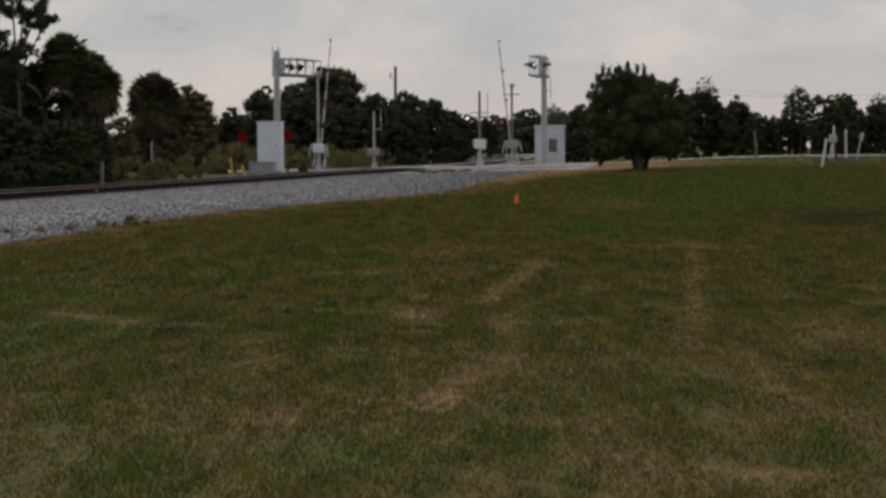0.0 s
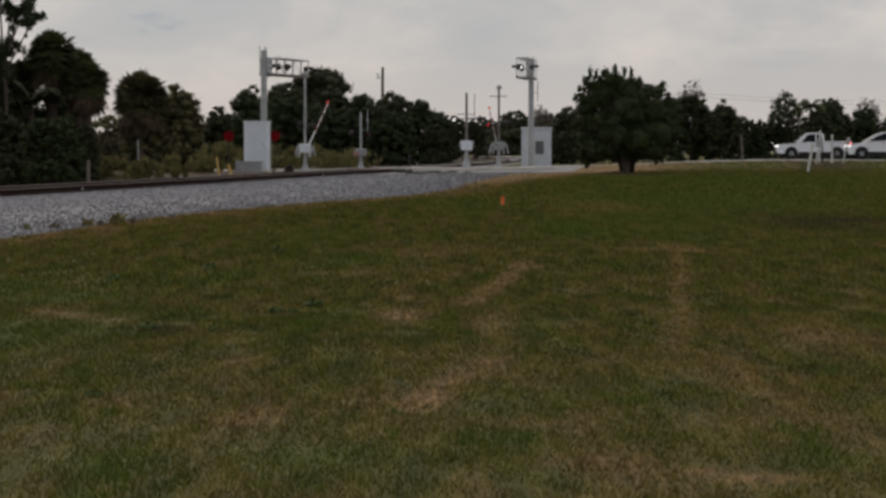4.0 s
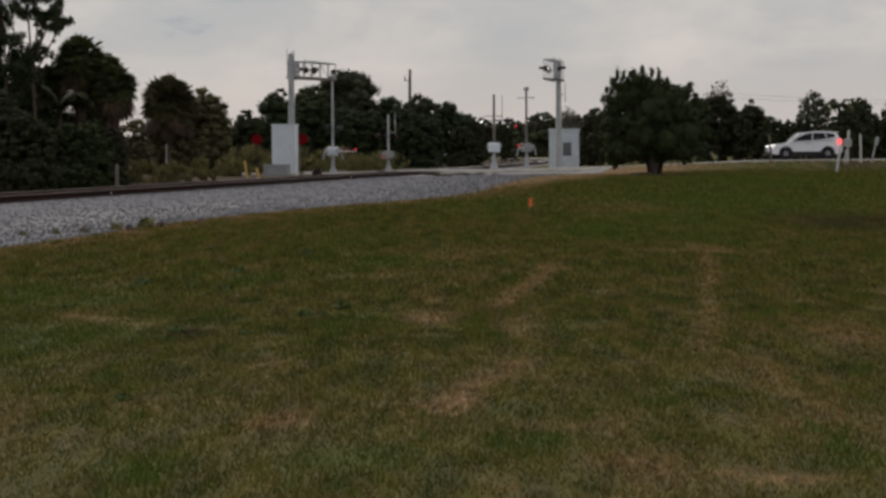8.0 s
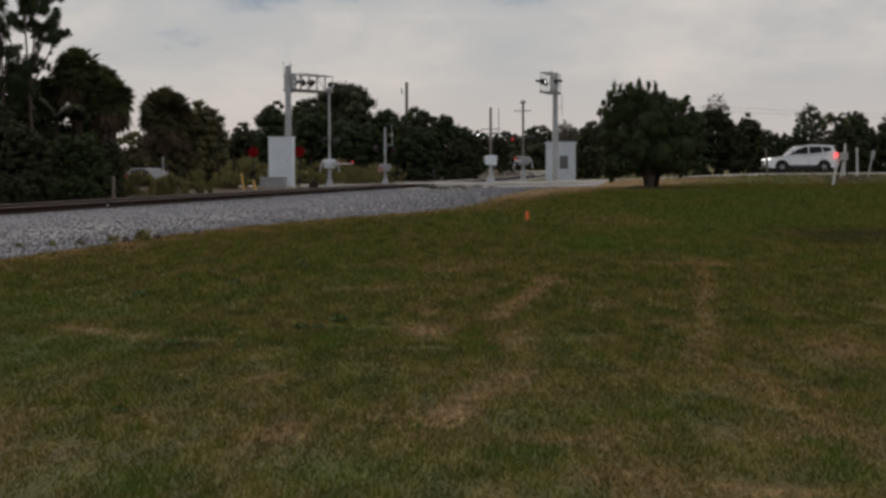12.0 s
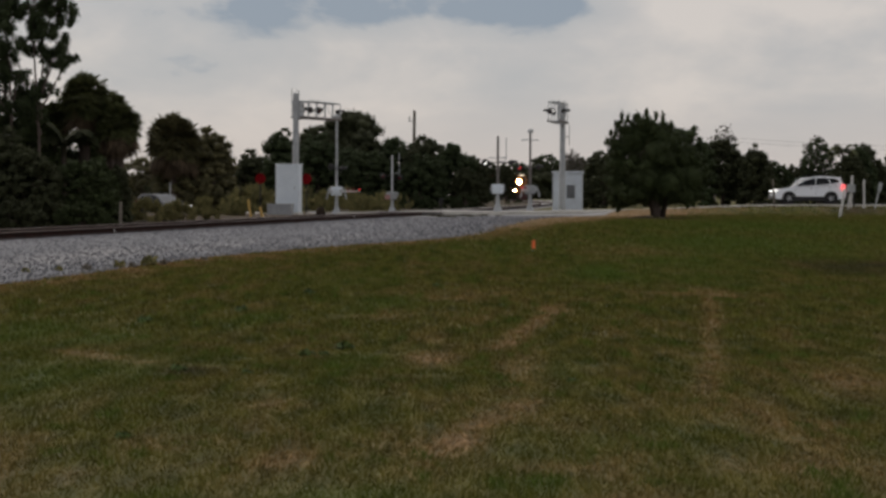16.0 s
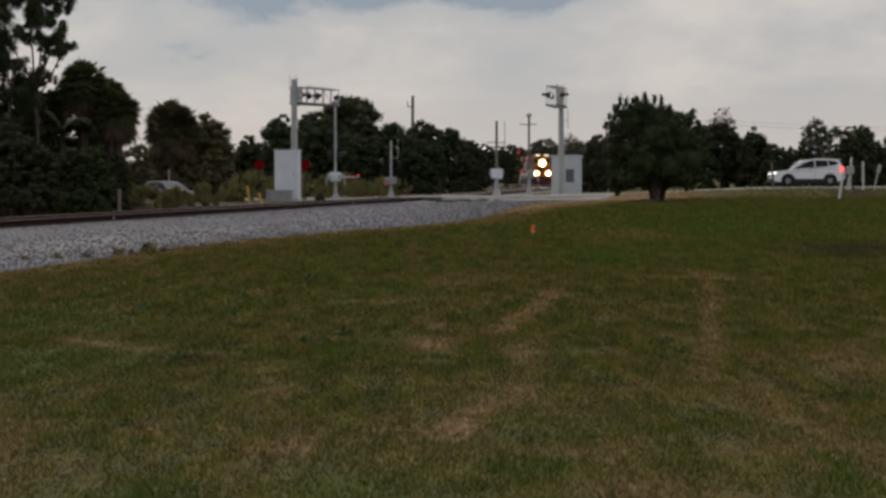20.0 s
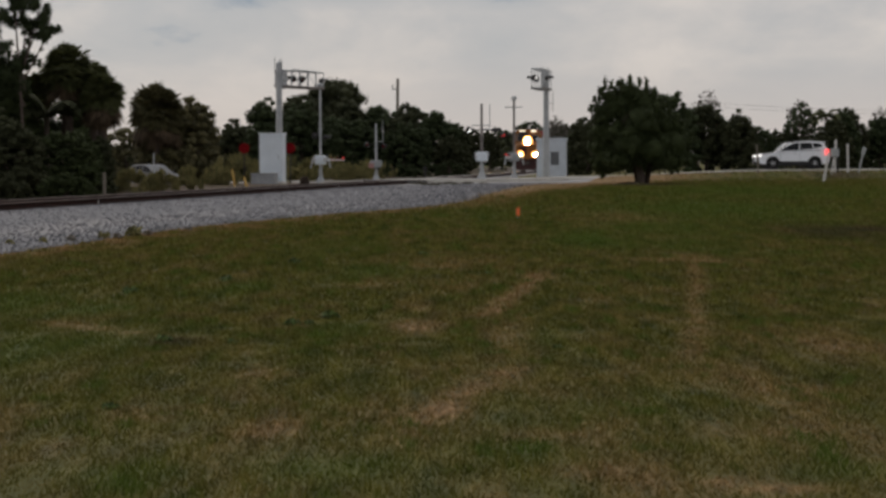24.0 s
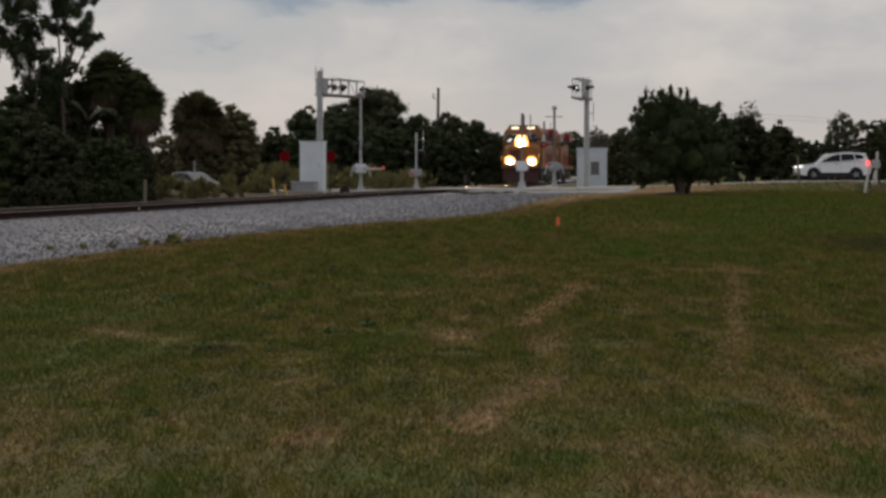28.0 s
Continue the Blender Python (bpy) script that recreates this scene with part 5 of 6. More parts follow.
# the wood behind the crossing
for k, (x, y, w, h, mat) in enumerate((
    (-24.5, 186, 4, 3.0, "leaf_dark"), (-17.2, 188, 4.4, 5.0, "leaf_green"), (-14.4, 182, 3.4, 6.9, "leaf_green"), (-12.0, 190, 5, 6.4, "leaf_green"),
    (-12.6, 198, 4.2, 7.6, "leaf_dark"), (-5.6, 198, 4.5, 6.3, "leaf_green"), (-8.5, 197, 4.0, 6.9, "leaf_dark"), (-3.0, 194, 4.4, 6.2, "leaf_dark"),
    (-0.6, 192, 4.2, 5.6, "leaf_green"), (1.0, 194, 3.0, 4.4, "leaf_dark"), (-7.6, 188, 5.0, 5.0, "leaf_green"), (-3.2, 187, 4.5, 4.6, "leaf_green"), (0.4, 188, 2.6, 3.4, "leaf_dark"),
    (-19.8, 184, 4.0, 4.6, "leaf_dark"), (-9.6, 192, 5.0, 5.2, "leaf_green"), (-11.2, 195, 4.0, 5.6, "leaf_dark"))):
    shrub("woodland_tree", x, y, w, h, mat, "dense dark-green tree behind the crossing", "tree", 6500, 0.17, 80 + k, d=w * 0.8, taper=0.28, trunk=0.2, group="trees behind the crossing")
shrub("oak_tree", -9.9, 206, 5.3, 8.9, "leaf_dark", "broad domed tree above the wood", "tree", 9000, 0.17, 98, d=4.6, low=3.0, taper=0.16, trunk=0.25, n=110, r=0.26)
for k, (x, y, w, h) in enumerate(((10.8, 436, 6.2, 7.5), (2.6, 384, 5.0, 6.6), (1.0, 288, 4.0, 5.4), (15.1, 436, 7.4, 7.8), (17.0, 438, 9.0, 8.8), (17.4, 335, 7, 6.6), (21.5, 330, 6, 6.2), (12.6, 440, 6.2, 6.2), (3.4, 374, 5, 4.6))):
    shrub("far_tree", x, y, w, h, "leaf_dark" if k % 2 else "leaf_green", "far dark tree beyond the curve of the track", "tree", 3200, 0.26, 110 + k, d=w * 0.8, taper=0.35, trunk=0.2, group="far trees")
for k, (x, y, w, h) in enumerate(((3.4, 292, 3.2, 5.6), (5.85, 300, 3.4, 5.4))):
    shrub("far_tree", x, y, w, h, "leaf_dark", "dark tree with a bare stem beside the curve of the track", "tree", 4200, 0.24, 124 + k, d=w * 0.8, low=0.8, taper=0.3, trunk=0.12, group="far trees")
for k, x in enumerate((-46, -40, -34, -28, -22, -16, -10, -4, 15, 20.5, 26, 31.5, 37, 42.5, 48, 54)):
    shrub("hedge_bush", x, 230 + 3 * (k % 3), 8.0, 3.3 + 0.2 * (k % 2), "leaf_dark", "far dark bush in a closed thicket", "shrub", 1600, 0.24, 500 + k, d=4.0, taper=0.1, trunk=0.1, n=60, group="far thicket", core=0.85, r=0.34)
for k, x in enumerate((13.6, 18.6)):
    shrub("hedge_bush", x, 426, 9.0, 5.2, "leaf_dark", "far dark bush in a closed thicket", "shrub", 1600, 0.3, 530 + k, d=4.0, taper=0.1, trunk=0.1, n=60, group="far thicket", core=0.85, r=0.34)
shrub("bare_tree", 15.6, 320, 4.0, 7.4, "leaf_grey", "pale bare-twigged tree beyond the track", "tree", 900, 0.22, 130, low=3.0, trunk=0.12, core=0.0)
# along the road to the right
for k, (x, y, w, h, mat) in enumerate(((10.6, 168, 4.5, 4.4, "leaf_dark"), (13.9, 166, 4.2, 5.4, "leaf_dark"), (16.8, 168, 4.8, 6.0, "leaf_green"), (19.6, 170, 4.2, 5.4, "leaf_dark"), (21.9, 168, 3.2, 4.5, "leaf_dark"), (24.0, 172, 3.6, 3.3, "leaf_green"), (26.4, 176, 4.0, 3.4, "leaf_dark"), (29.4, 171, 3.4, 3.9, "leaf_dark"), (30.6, 174, 3.0, 4.7, "leaf_green"), (31.3, 176, 3.6, 4.9, "leaf_dark"), (34.2, 178, 3.4, 4.4, "leaf_green"), (37.0, 178, 4.0, 4.2, "leaf_dark"), (40.5, 178, 5.0, 5.2, "leaf_green"))):
    shrub("roadside_tree", x, y, w, h, mat, "dark dense tree beyond the road", "tree", 5200, 0.16, 140 + k, d=w * 0.8, taper=0.5, trunk=0.16, group="trees beyond the road")
for k, (x, y, h) in enumerate(((15.6, 171, 6.5), (19.9, 172, 6.3), (28.4, 181, 5.7), (35.2, 182, 5.2))):
    shrub("bare_tree", x, y, 2.6, h, "leaf_grey", "bare-twigged crown above the roadside trees", "tree", 420, 0.17, 170 + k, low=h * 0.5, trunk=0.1, group="bare trees", core=0.0)
feather_palm(29.0, 172, 4.1, 1.2, 9, "feather palm with arching fronds beyond the road", count=17)
shrub("feathery_tree", 27.6, 175, 3.2, 5.5, "leaf_green", "soft feathery tree beyond the road", "tree", 5200, 0.09, 151, d=2.6, low=1.6, taper=0.55, trunk=0.12, gap=0.12, core=0.5, slim=0.16)
# the tree on the lawn
LAWN_CROWN = [(dx, dy * 0.9, dz, r * 1.0, r * 1.1, r * 0.85) for dx, dy, dz, r in ((-1.15, 0, 3.65, 0.75), (-0.3, 0.2, 4.1, 0.72), (-1.5, 0.3, 2.5, 0.85), (0.0, -0.5, 3.0, 1.0), (-0.7, -0.8, 1.9, 1.0), (0.9, 0.3, 2.8, 0.85), (1.35, 0, 1.9, 0.9), (-1.75, 0, 1.35, 0.7), (0.5, 0.4, 3.65, 0.6), (1.65, 0.3, 2.75, 0.55), (-0.2, 0.9, 2.2, 1.0), (-0.9, 0.1, 3.95, 0.7), (0.1, 0.1, 3.85, 0.75), (-1.55, 0.1, 3.3, 0.65), (0.85, 0.1, 3.3, 0.6), (-1.55, -0.1, 4.15, 0.5), (-0.75, 0, 4.45, 0.55), (-2.0, 0.1, 3.55, 0.45), (-2.0, 0, 2.6, 0.5), (-2.05, 0, 1.8, 0.5), (-0.9, -0.9, 1.15, 0.5), (0.9, -0.7, 1.15, 0.5), (1.7, 0, 1.2, 0.5), (0.4, -0.9, 1.6, 0.9), (-1.2, -0.6, 1.15, 0.7), (1.2, -0.4, 1.15, 0.65), (-1.95, 0, 3.1, 0.4), (2.0, 0.1, 2.1, 0.5), (-1.85, 0, 0.75, 0.38), (0.0, 0.6, 1.3, 0.8))]
rr = random.Random(77)
for bx, by, bz, br, _, _ in list(LAWN_CROWN):
    for _ in range(9):
        d = Vector((rr.gauss(0, 1), rr.gauss(0, 1), rr.gauss(0.35, 0.9))).normalized()
        k = rr.uniform(0.14, 0.30) * br
        LAWN_CROWN.append((bx + d.x * br * 0.95, by + d.y * br * 0.95, bz + d.z * br * 0.85, k, k, k * rr.uniform(0.8, 1.7)))
for bx, bz, h in ((-1.95, 4.35, 0.3), (-1.7, 4.75, 0.38), (-1.4, 4.65, 0.3), (-1.0, 4.75, 0.26), (-0.55, 4.9, 0.3), (-0.1, 4.85, 0.28), (0.2, 4.75, 0.34), (0.6, 4.4, 0.24), (-2.35, 3.6, 0.3), (-2.2, 4.0, 0.22)):
    LAWN_CROWN.append((bx, 0.1, bz, 0.12, 0.12, h))
lawn_tree = shrub("lawn_tree", 9.15, 105.0, 4.7, 5.0, "leaf_lawn", "dense dark-green tree alone on the lawn", "tree", 26000, 0.08, 200, trunk=0.24, blobs=LAWN_CROWN)
for k, (dx, lean) in enumerate(((-0.16, -0.4), (0.17, 0.4))):
    part("stem", rod(B(), (dx, -0.12 * k, 0), (dx + lean, 0.1 * k, 2.0), 0.14, 0.08, n=9), "bark_dark", lawn_tree, "dark side stem")

t = thing("leaf_litter", pose(8.7, 103.6, gz(8.7, 103.6) - 0.02), "low mound of dark leaf litter under the lawn tree", "leaf litter", kind="stuff")
leaf_cloud("leaves", [(-0.5, 0, 0.03, 0.5, 0.5, 0.10), (0.0, 0.2, 0.04, 0.6, 0.6, 0.14), (0.5, 0.1, 0.03, 0.45, 0.5, 0.08)], 1500, 0.05, "litter", t, 390, core=0.8)

# weeds in the lawn and dry tufts on the gravel
WEEDS = ((-1.53, 22.3, 0.07), (-1.35, 22.4, 0.05), (-1.19, 23.2, 0.08), (-2.42, 35.9, 0.09), (-2.55, 20.3, 0.07), (-2.2, 14.7, 0.05), (-3.9, 27.8, 0.09), (-2.95, 30.4, 0.09), (0.96, 19.3, 0.045), (-1.9, 20.0, 0.05), (0.6, 32.0, 0.06), (-0.4, 39.0, 0.08))
for k, (x, y, h) in enumerate(WEEDS):
    t = thing("weed", pose(x, y, gz(x, y) - 0.01), "small dark-green broad-leaved weed in the lawn", "weed", "weeds in the lawn")
    leaf_cloud("leaves", [(0, 0, h * 0.5, h * 0.9, h * 1.6, h * 0.55), (h * 0.8, 0, h * 0.35, h * 0.5, h, h * 0.4)], 130, h * 0.4, "weed", t, 300 + k, core=0.0)
DEBRIS = ((-0.7, 113, 0.12), (-0.2, 115, 0.10), (0.5, 112, 0.09), (1.1, 116, 0.11), (-1.4, 117, 0.12), (1.9, 113, 0.08), (-0.5, 109, 0.08), (0.2, 118, 0.12), (-1.0, 111, 0.07))
for k, (x, y, h) in enumerate(DEBRIS):
    t = thing("weed", pose(x, y, gz(x, y) + 0.02), "low dark weed in the gravel by the crossing", "weed", "weeds in the gravel")
    leaf_cloud("leaves", [(0, 0, h * 0.4, h * 2.6, h * 2.0, h * 0.6), (h * 2.2, 0, h * 0.3, h * 1.5, h * 1.5, h * 0.4)], 160, h * 0.5, "litter", t, 320 + k, core=0.5)
TUFTS = ((-7.55, 45.6, 0.14), (-7.15, 47.4, 0.16), (-6.95, 47.8, 0.12), (-6.75, 48.8, 0.22), (-6.5, 49.4, 0.13), (-7.9, 44.4, 0.12), (-5.9, 52.0, 0.10), (-8.3, 43.0, 0.11))
for k, (x, y, h) in enumerate(TUFTS):
    t = thing("dry_tuft", pose(x, y, gz(x, y) - 0.01), "dry brown tuft of grass at the gravel edge", "grass", "dry tufts on the gravel")
    leaf_cloud("leaves", [(0, 0, h * 0.45, h * 0.7, h * 0.7, h * 0.5)], 110, h * 0.35, "brush" if k % 2 else "wood_grey", t, 340 + k, up=2.0, core=0.4)

# ---- vehicles (built facing +x, wheels on z = 0) ----


def wheel(t, x, y, r, w):
    hub = part("wheel", rod(B(), (0, -w / 2, 0), (0, w / 2, 0), r * 0.62, n=18), "alloy", t, "alloy wheel")
    hub.matrix_basis = Matrix.Translation((x, y, r))
    bm = B()
    rings = [[((r * q) * math.cos(a), yy, (r * q) * math.sin(a)) for a in np.linspace(0, 2 * math.pi, 22, endpoint=False)] for q, yy in ((0.62, -w / 2 - 0.005), (0.95, -w / 2 - 0.01), (1.0, -w / 2 + 0.03), (1.0, w / 2 - 0.03), (0.95, w / 2 + 0.01), (0.62, w / 2 + 0.005))]
    loft(bm, rings)
    part("tyre", bm, "tyre", hub, smooth=False)
    bm = B()
    for k in range(5):
        a = k * 2 * math.pi / 5
        box(bm, (r * 0.3, 0, 0), (r * 0.52, w + 0.02, r * 0.14), m=pose(0, 0, 0, 0, math.degrees(a), 0))
    part("spokes", bm, "alloy", hub)
    return hub


def car(name, label, paint, length, width, side, glass_poly, roof_in, wheels, r, windows, tail=True, group=""):
    """side: the outline of the body from the side, as a ring; glass_poly: that of the cabin; both pulled in towards the roof."""
    t = thing(name, pose(0, 0, 0), label, "car", group)
    hw = width / 2

    def ring(poly, y, inset):
        return [(x, y * (1 - inset * max(0, (z - 0.75)) ** 1.0), z) for x, z in poly]

    bm = B()
    loft(bm, [ring(side, s, roof_in) for s in (-hw * 0.93, -hw, -hw * 0.985, 0, hw * 0.985, hw, hw * 0.93)])
    bmesh.ops.bevel(bm, geom=[e for e in bm.edges if e.calc_face_angle(0) > 0.9], offset=0.03, segments=2, affect="EDGES")
    part("body", bm, paint, t, smooth=False)
    bm = B()
    loft(bm, [ring(glass_poly, s, roof_in * 1.25) for s in (-hw * 0.97, 0, hw * 0.97)])
    part("cabin", bm, paint, t)
    for poly in windows:
        for s in (-1, 1):
            bm = B()
            f = [bm.verts.new((x, s * (hw * 0.97 * (1 - roof_in * 1.25 * max(0, z - 0.75)) + 0.012), z)) for x, z in poly]
            bm.faces.new(f if s < 0 else f[::-1])
            bmesh.ops.solidify(bm, geom=bm.faces[:], thickness=-0.01)
            part("side_window", bm, "glass", t, "dark side window")
    for x in wheels:
        for s in (-1, 1):
            part("wheel_arch", rod(B(), (x, s * (hw - 0.14), r + 0.02), (x, s * (hw + 0.012), r + 0.02), r * 1.14, n=24), "trim", t)
            wheel(t, x, s * (hw - 0.09), r, 0.23)
    return t


def box_part(t, name, c, s, mat, bevel=0.02, label=""):
    return part(name, box(B(), c, s, bevel), mat, t, label)


SUV_SIDE = [(-2.26, 0.45), (-2.29, 0.70), (-2.22, 0.98), (-2.08, 1.22), (-1.0, 1.15), (0.2, 1.06), (1.0, 1.0), (1.5, 0.96), (1.95, 0.87), (2.18, 0.75), (2.26, 0.56), (2.22, 0.32), (1.5, 0.27), (-1.5, 0.27), (-2.15, 0.34)]
SUV_CABIN = [(-2.13, 1.18), (-2.02, 1.38), (-1.90, 1.565), (-1.72, 1.60), (-1.1, 1.64), (-0.55, 1.64), (-0.1, 1.59), (0.25, 1.49), (0.65, 1.27), (1.20, 0.98), (0, 0.96)]
SUV_WIN = [[(0.90, 1.07), (0.66, 1.21), (0.24, 1.43), (-0.08, 1.52), (-0.33, 1.545), (-0.33, 1.12)], [(-0.39, 1.125), (-0.39, 1.55), (-1.13, 1.545), (-1.28, 1.195)], [(-1.34, 1.20), (-1.19, 1.54), (-1.62, 1.51), (-1.86, 1.40), (-1.78, 1.29)]]


def dress(t, front, rear, hw, z_front, z_rear, lit=True, braking=True):
    for s in (-1, 1):
        box_part(t, "headlamp", (front - 0.10, s * (hw - 0.22), z_front), (0.20, 0.22, 0.12), "car_lamp" if lit else "alloy", 0.03, "lit headlamp" if lit else "clear headlamp")
        box_part(t, "tail_lamp", (rear + 0.15, s * (hw - 0.11), z_rear), (0.26, 0.22, 0.34), "tail_lamp" if braking else "red_dark", 0.03, "lit red tail lamp" if braking else "unlit red tail lamp")
        bm = box(B(), (0.72, s * (hw + 0.10), 1.12), (0.12, 0.22, 0.15), 0.03)
        part("mirror", bm, "trim", t)
        box_part(t, "door_handle", (-0.05, s * (hw + 0.01), 0.93), (0.16, 0.03, 0.03), "trim", 0.008)
        box_part(t, "sill", (0, s * (hw - 0.02), 0.33), (2.2, 0.10, 0.26), "trim", 0.02, "black plastic sill")
        box_part(t, "fog_lamp", (front - 0.03, s * (hw - 0.28), 0.44), (0.06, 0.16, 0.10), "alloy", 0.02)
    box_part(t, "front_bumper", (front - 0.06, 0, 0.40), (0.2, hw * 1.8, 0.22), "trim", 0.04)
    box_part(t, "rear_bumper", (rear + 0.06, 0, 0.42), (0.2, hw * 1.8, 0.22), "trim", 0.04)
    box_part(t, "grille", (front - 0.05, 0, 0.66), (0.12, hw * 0.9, 0.16), "trim", 0.02)


suv = car("suv", "white compact estate car with lit lamps on the road", "car_white", 4.5, 1.84, SUV_SIDE, SUV_CABIN, 0.22, (-1.33, 1.36), 0.35, SUV_WIN)
dress(suv, 2.26, -2.26, 0.92, 0.80, 1.0)
for s in (-1, 1):
    for x0 in (0.92, -0.36, -1.22):
        box_part(suv, "door_seam", (x0, s * 0.923, 0.70), (0.012, 0.012, 0.56), "trim", 0.0)
    box_part(suv, "window_trim", (-0.5, s * 0.915, 1.085), (2.4, 0.02, 0.018), "trim", 0.004)
box_part(suv, "rear_spoiler", (-1.95, 0, 1.575), (0.22, 1.2, 0.04), "car_white", 0.015)
box_part(suv, "roof_rail", (-0.6, -0.62, 1.67), (1.7, 0.04, 0.05), "trim", 0.01)
box_part(suv, "roof_rail", (-0.6, 0.62, 1.67), (1.7, 0.04, 0.05), "trim", 0.01)
bm = B()
loft(bm, [[(1.07, y, 1.07), (0.29, y * 0.86, 1.49), (0.305, y * 0.86, 1.50), (1.10, y, 1.08)] for y in (-0.76, 0.76)])
part("windscreen", bm, "glass", suv, "dark windscreen")

PICK_SIDE = [(-2.20, 0.50), (-2.22, 0.75), (-2.19, 1.06), (-0.35, 1.06), (0.8, 1.02), (1.5, 1.0), (2.25, 0.93), (2.42, 0.78), (2.45, 0.52), (2.40, 0.36), (1.4, 0.34), (-1.4, 0.34), (-2.14, 0.40)]
PICK_CABIN = [(-0.55, 1.04), (-0.46, 1.58), (-0.2, 1.66), (0.45, 1.65), (0.62, 1.58), (1.15, 1.02), (0.2, 1.0)]
PICK_WIN = [[(0.92, 1.08), (0.52, 1.54), (0.05, 1.57), (0.05, 1.08)], [(-0.02, 1.08), (-0.02, 1.57), (-0.34, 1.54), (-0.38, 1.08)]]
pickup = car("pickup_truck", "white pickup truck with an open bed on the road", "car_white", 4.9, 1.8, PICK_SIDE, PICK_CABIN, 0.2, (-1.30, 1.55), 0.36, PICK_WIN)
pickup["category"] = "truck"
dress(pickup, 2.45, -2.22, 0.9, 0.80, 0.85)
box_part(pickup, "bed_floor", (-1.35, 0, 1.062), (1.5, 1.45, 0.012), "trim", 0.0, "dark open truck bed")
for s in (-1, 1):
    box_part(pickup, "bed_rail", (-1.3, s * 0.84, 1.09), (1.75, 0.09, 0.06), "car_white", 0.015)
box_part(pickup, "tailgate", (-2.17, 0, 1.05), (0.06, 1.6, 0.1), "car_white", 0.015)
bm = B()
loft(bm, [[(1.12, y, 1.06), (0.66, y * 0.9, 1.56), (0.675, y * 0.9, 1.57), (1.14, y, 1.07)] for y in (-0.74, 0.74)])
part("windscreen", bm, "glass", pickup, "dark windscreen")

for v, k, kx in ((pickup, 0.92, 0.92), (suv, 0.96, 0.87)):
    for o in v.children_recursive:
        if o.type == "MESH":
            wheely = o.name.split(".")[0] in ("wheel", "tyre", "spokes", "wheel_arch")
            c = sum((Vector(b) for b in o.bound_box), Vector()) / 8 if o.name.startswith("wheel_arch") else Vector()
            o.data.transform(Matrix.Translation((c.x * kx, c.y * k, c.z * k)) @ Matrix.Diagonal((k if wheely else kx, k, k, 1)) @ Matrix.Translation(-c))
            p = o.matrix_basis.translation
            o.matrix_basis = Matrix.Translation((p.x * kx, p.y * k, p.z * k))

grey_car = car("grey_car", "dark grey estate car waiting behind tall grass", "car_grey", 4.5, 1.82, SUV_SIDE, SUV_CABIN, 0.22, (-1.33, 1.36), 0.34, SUV_WIN)
dress(grey_car, 2.26, -2.26, 0.91, 0.80, 1.05, braking=False)

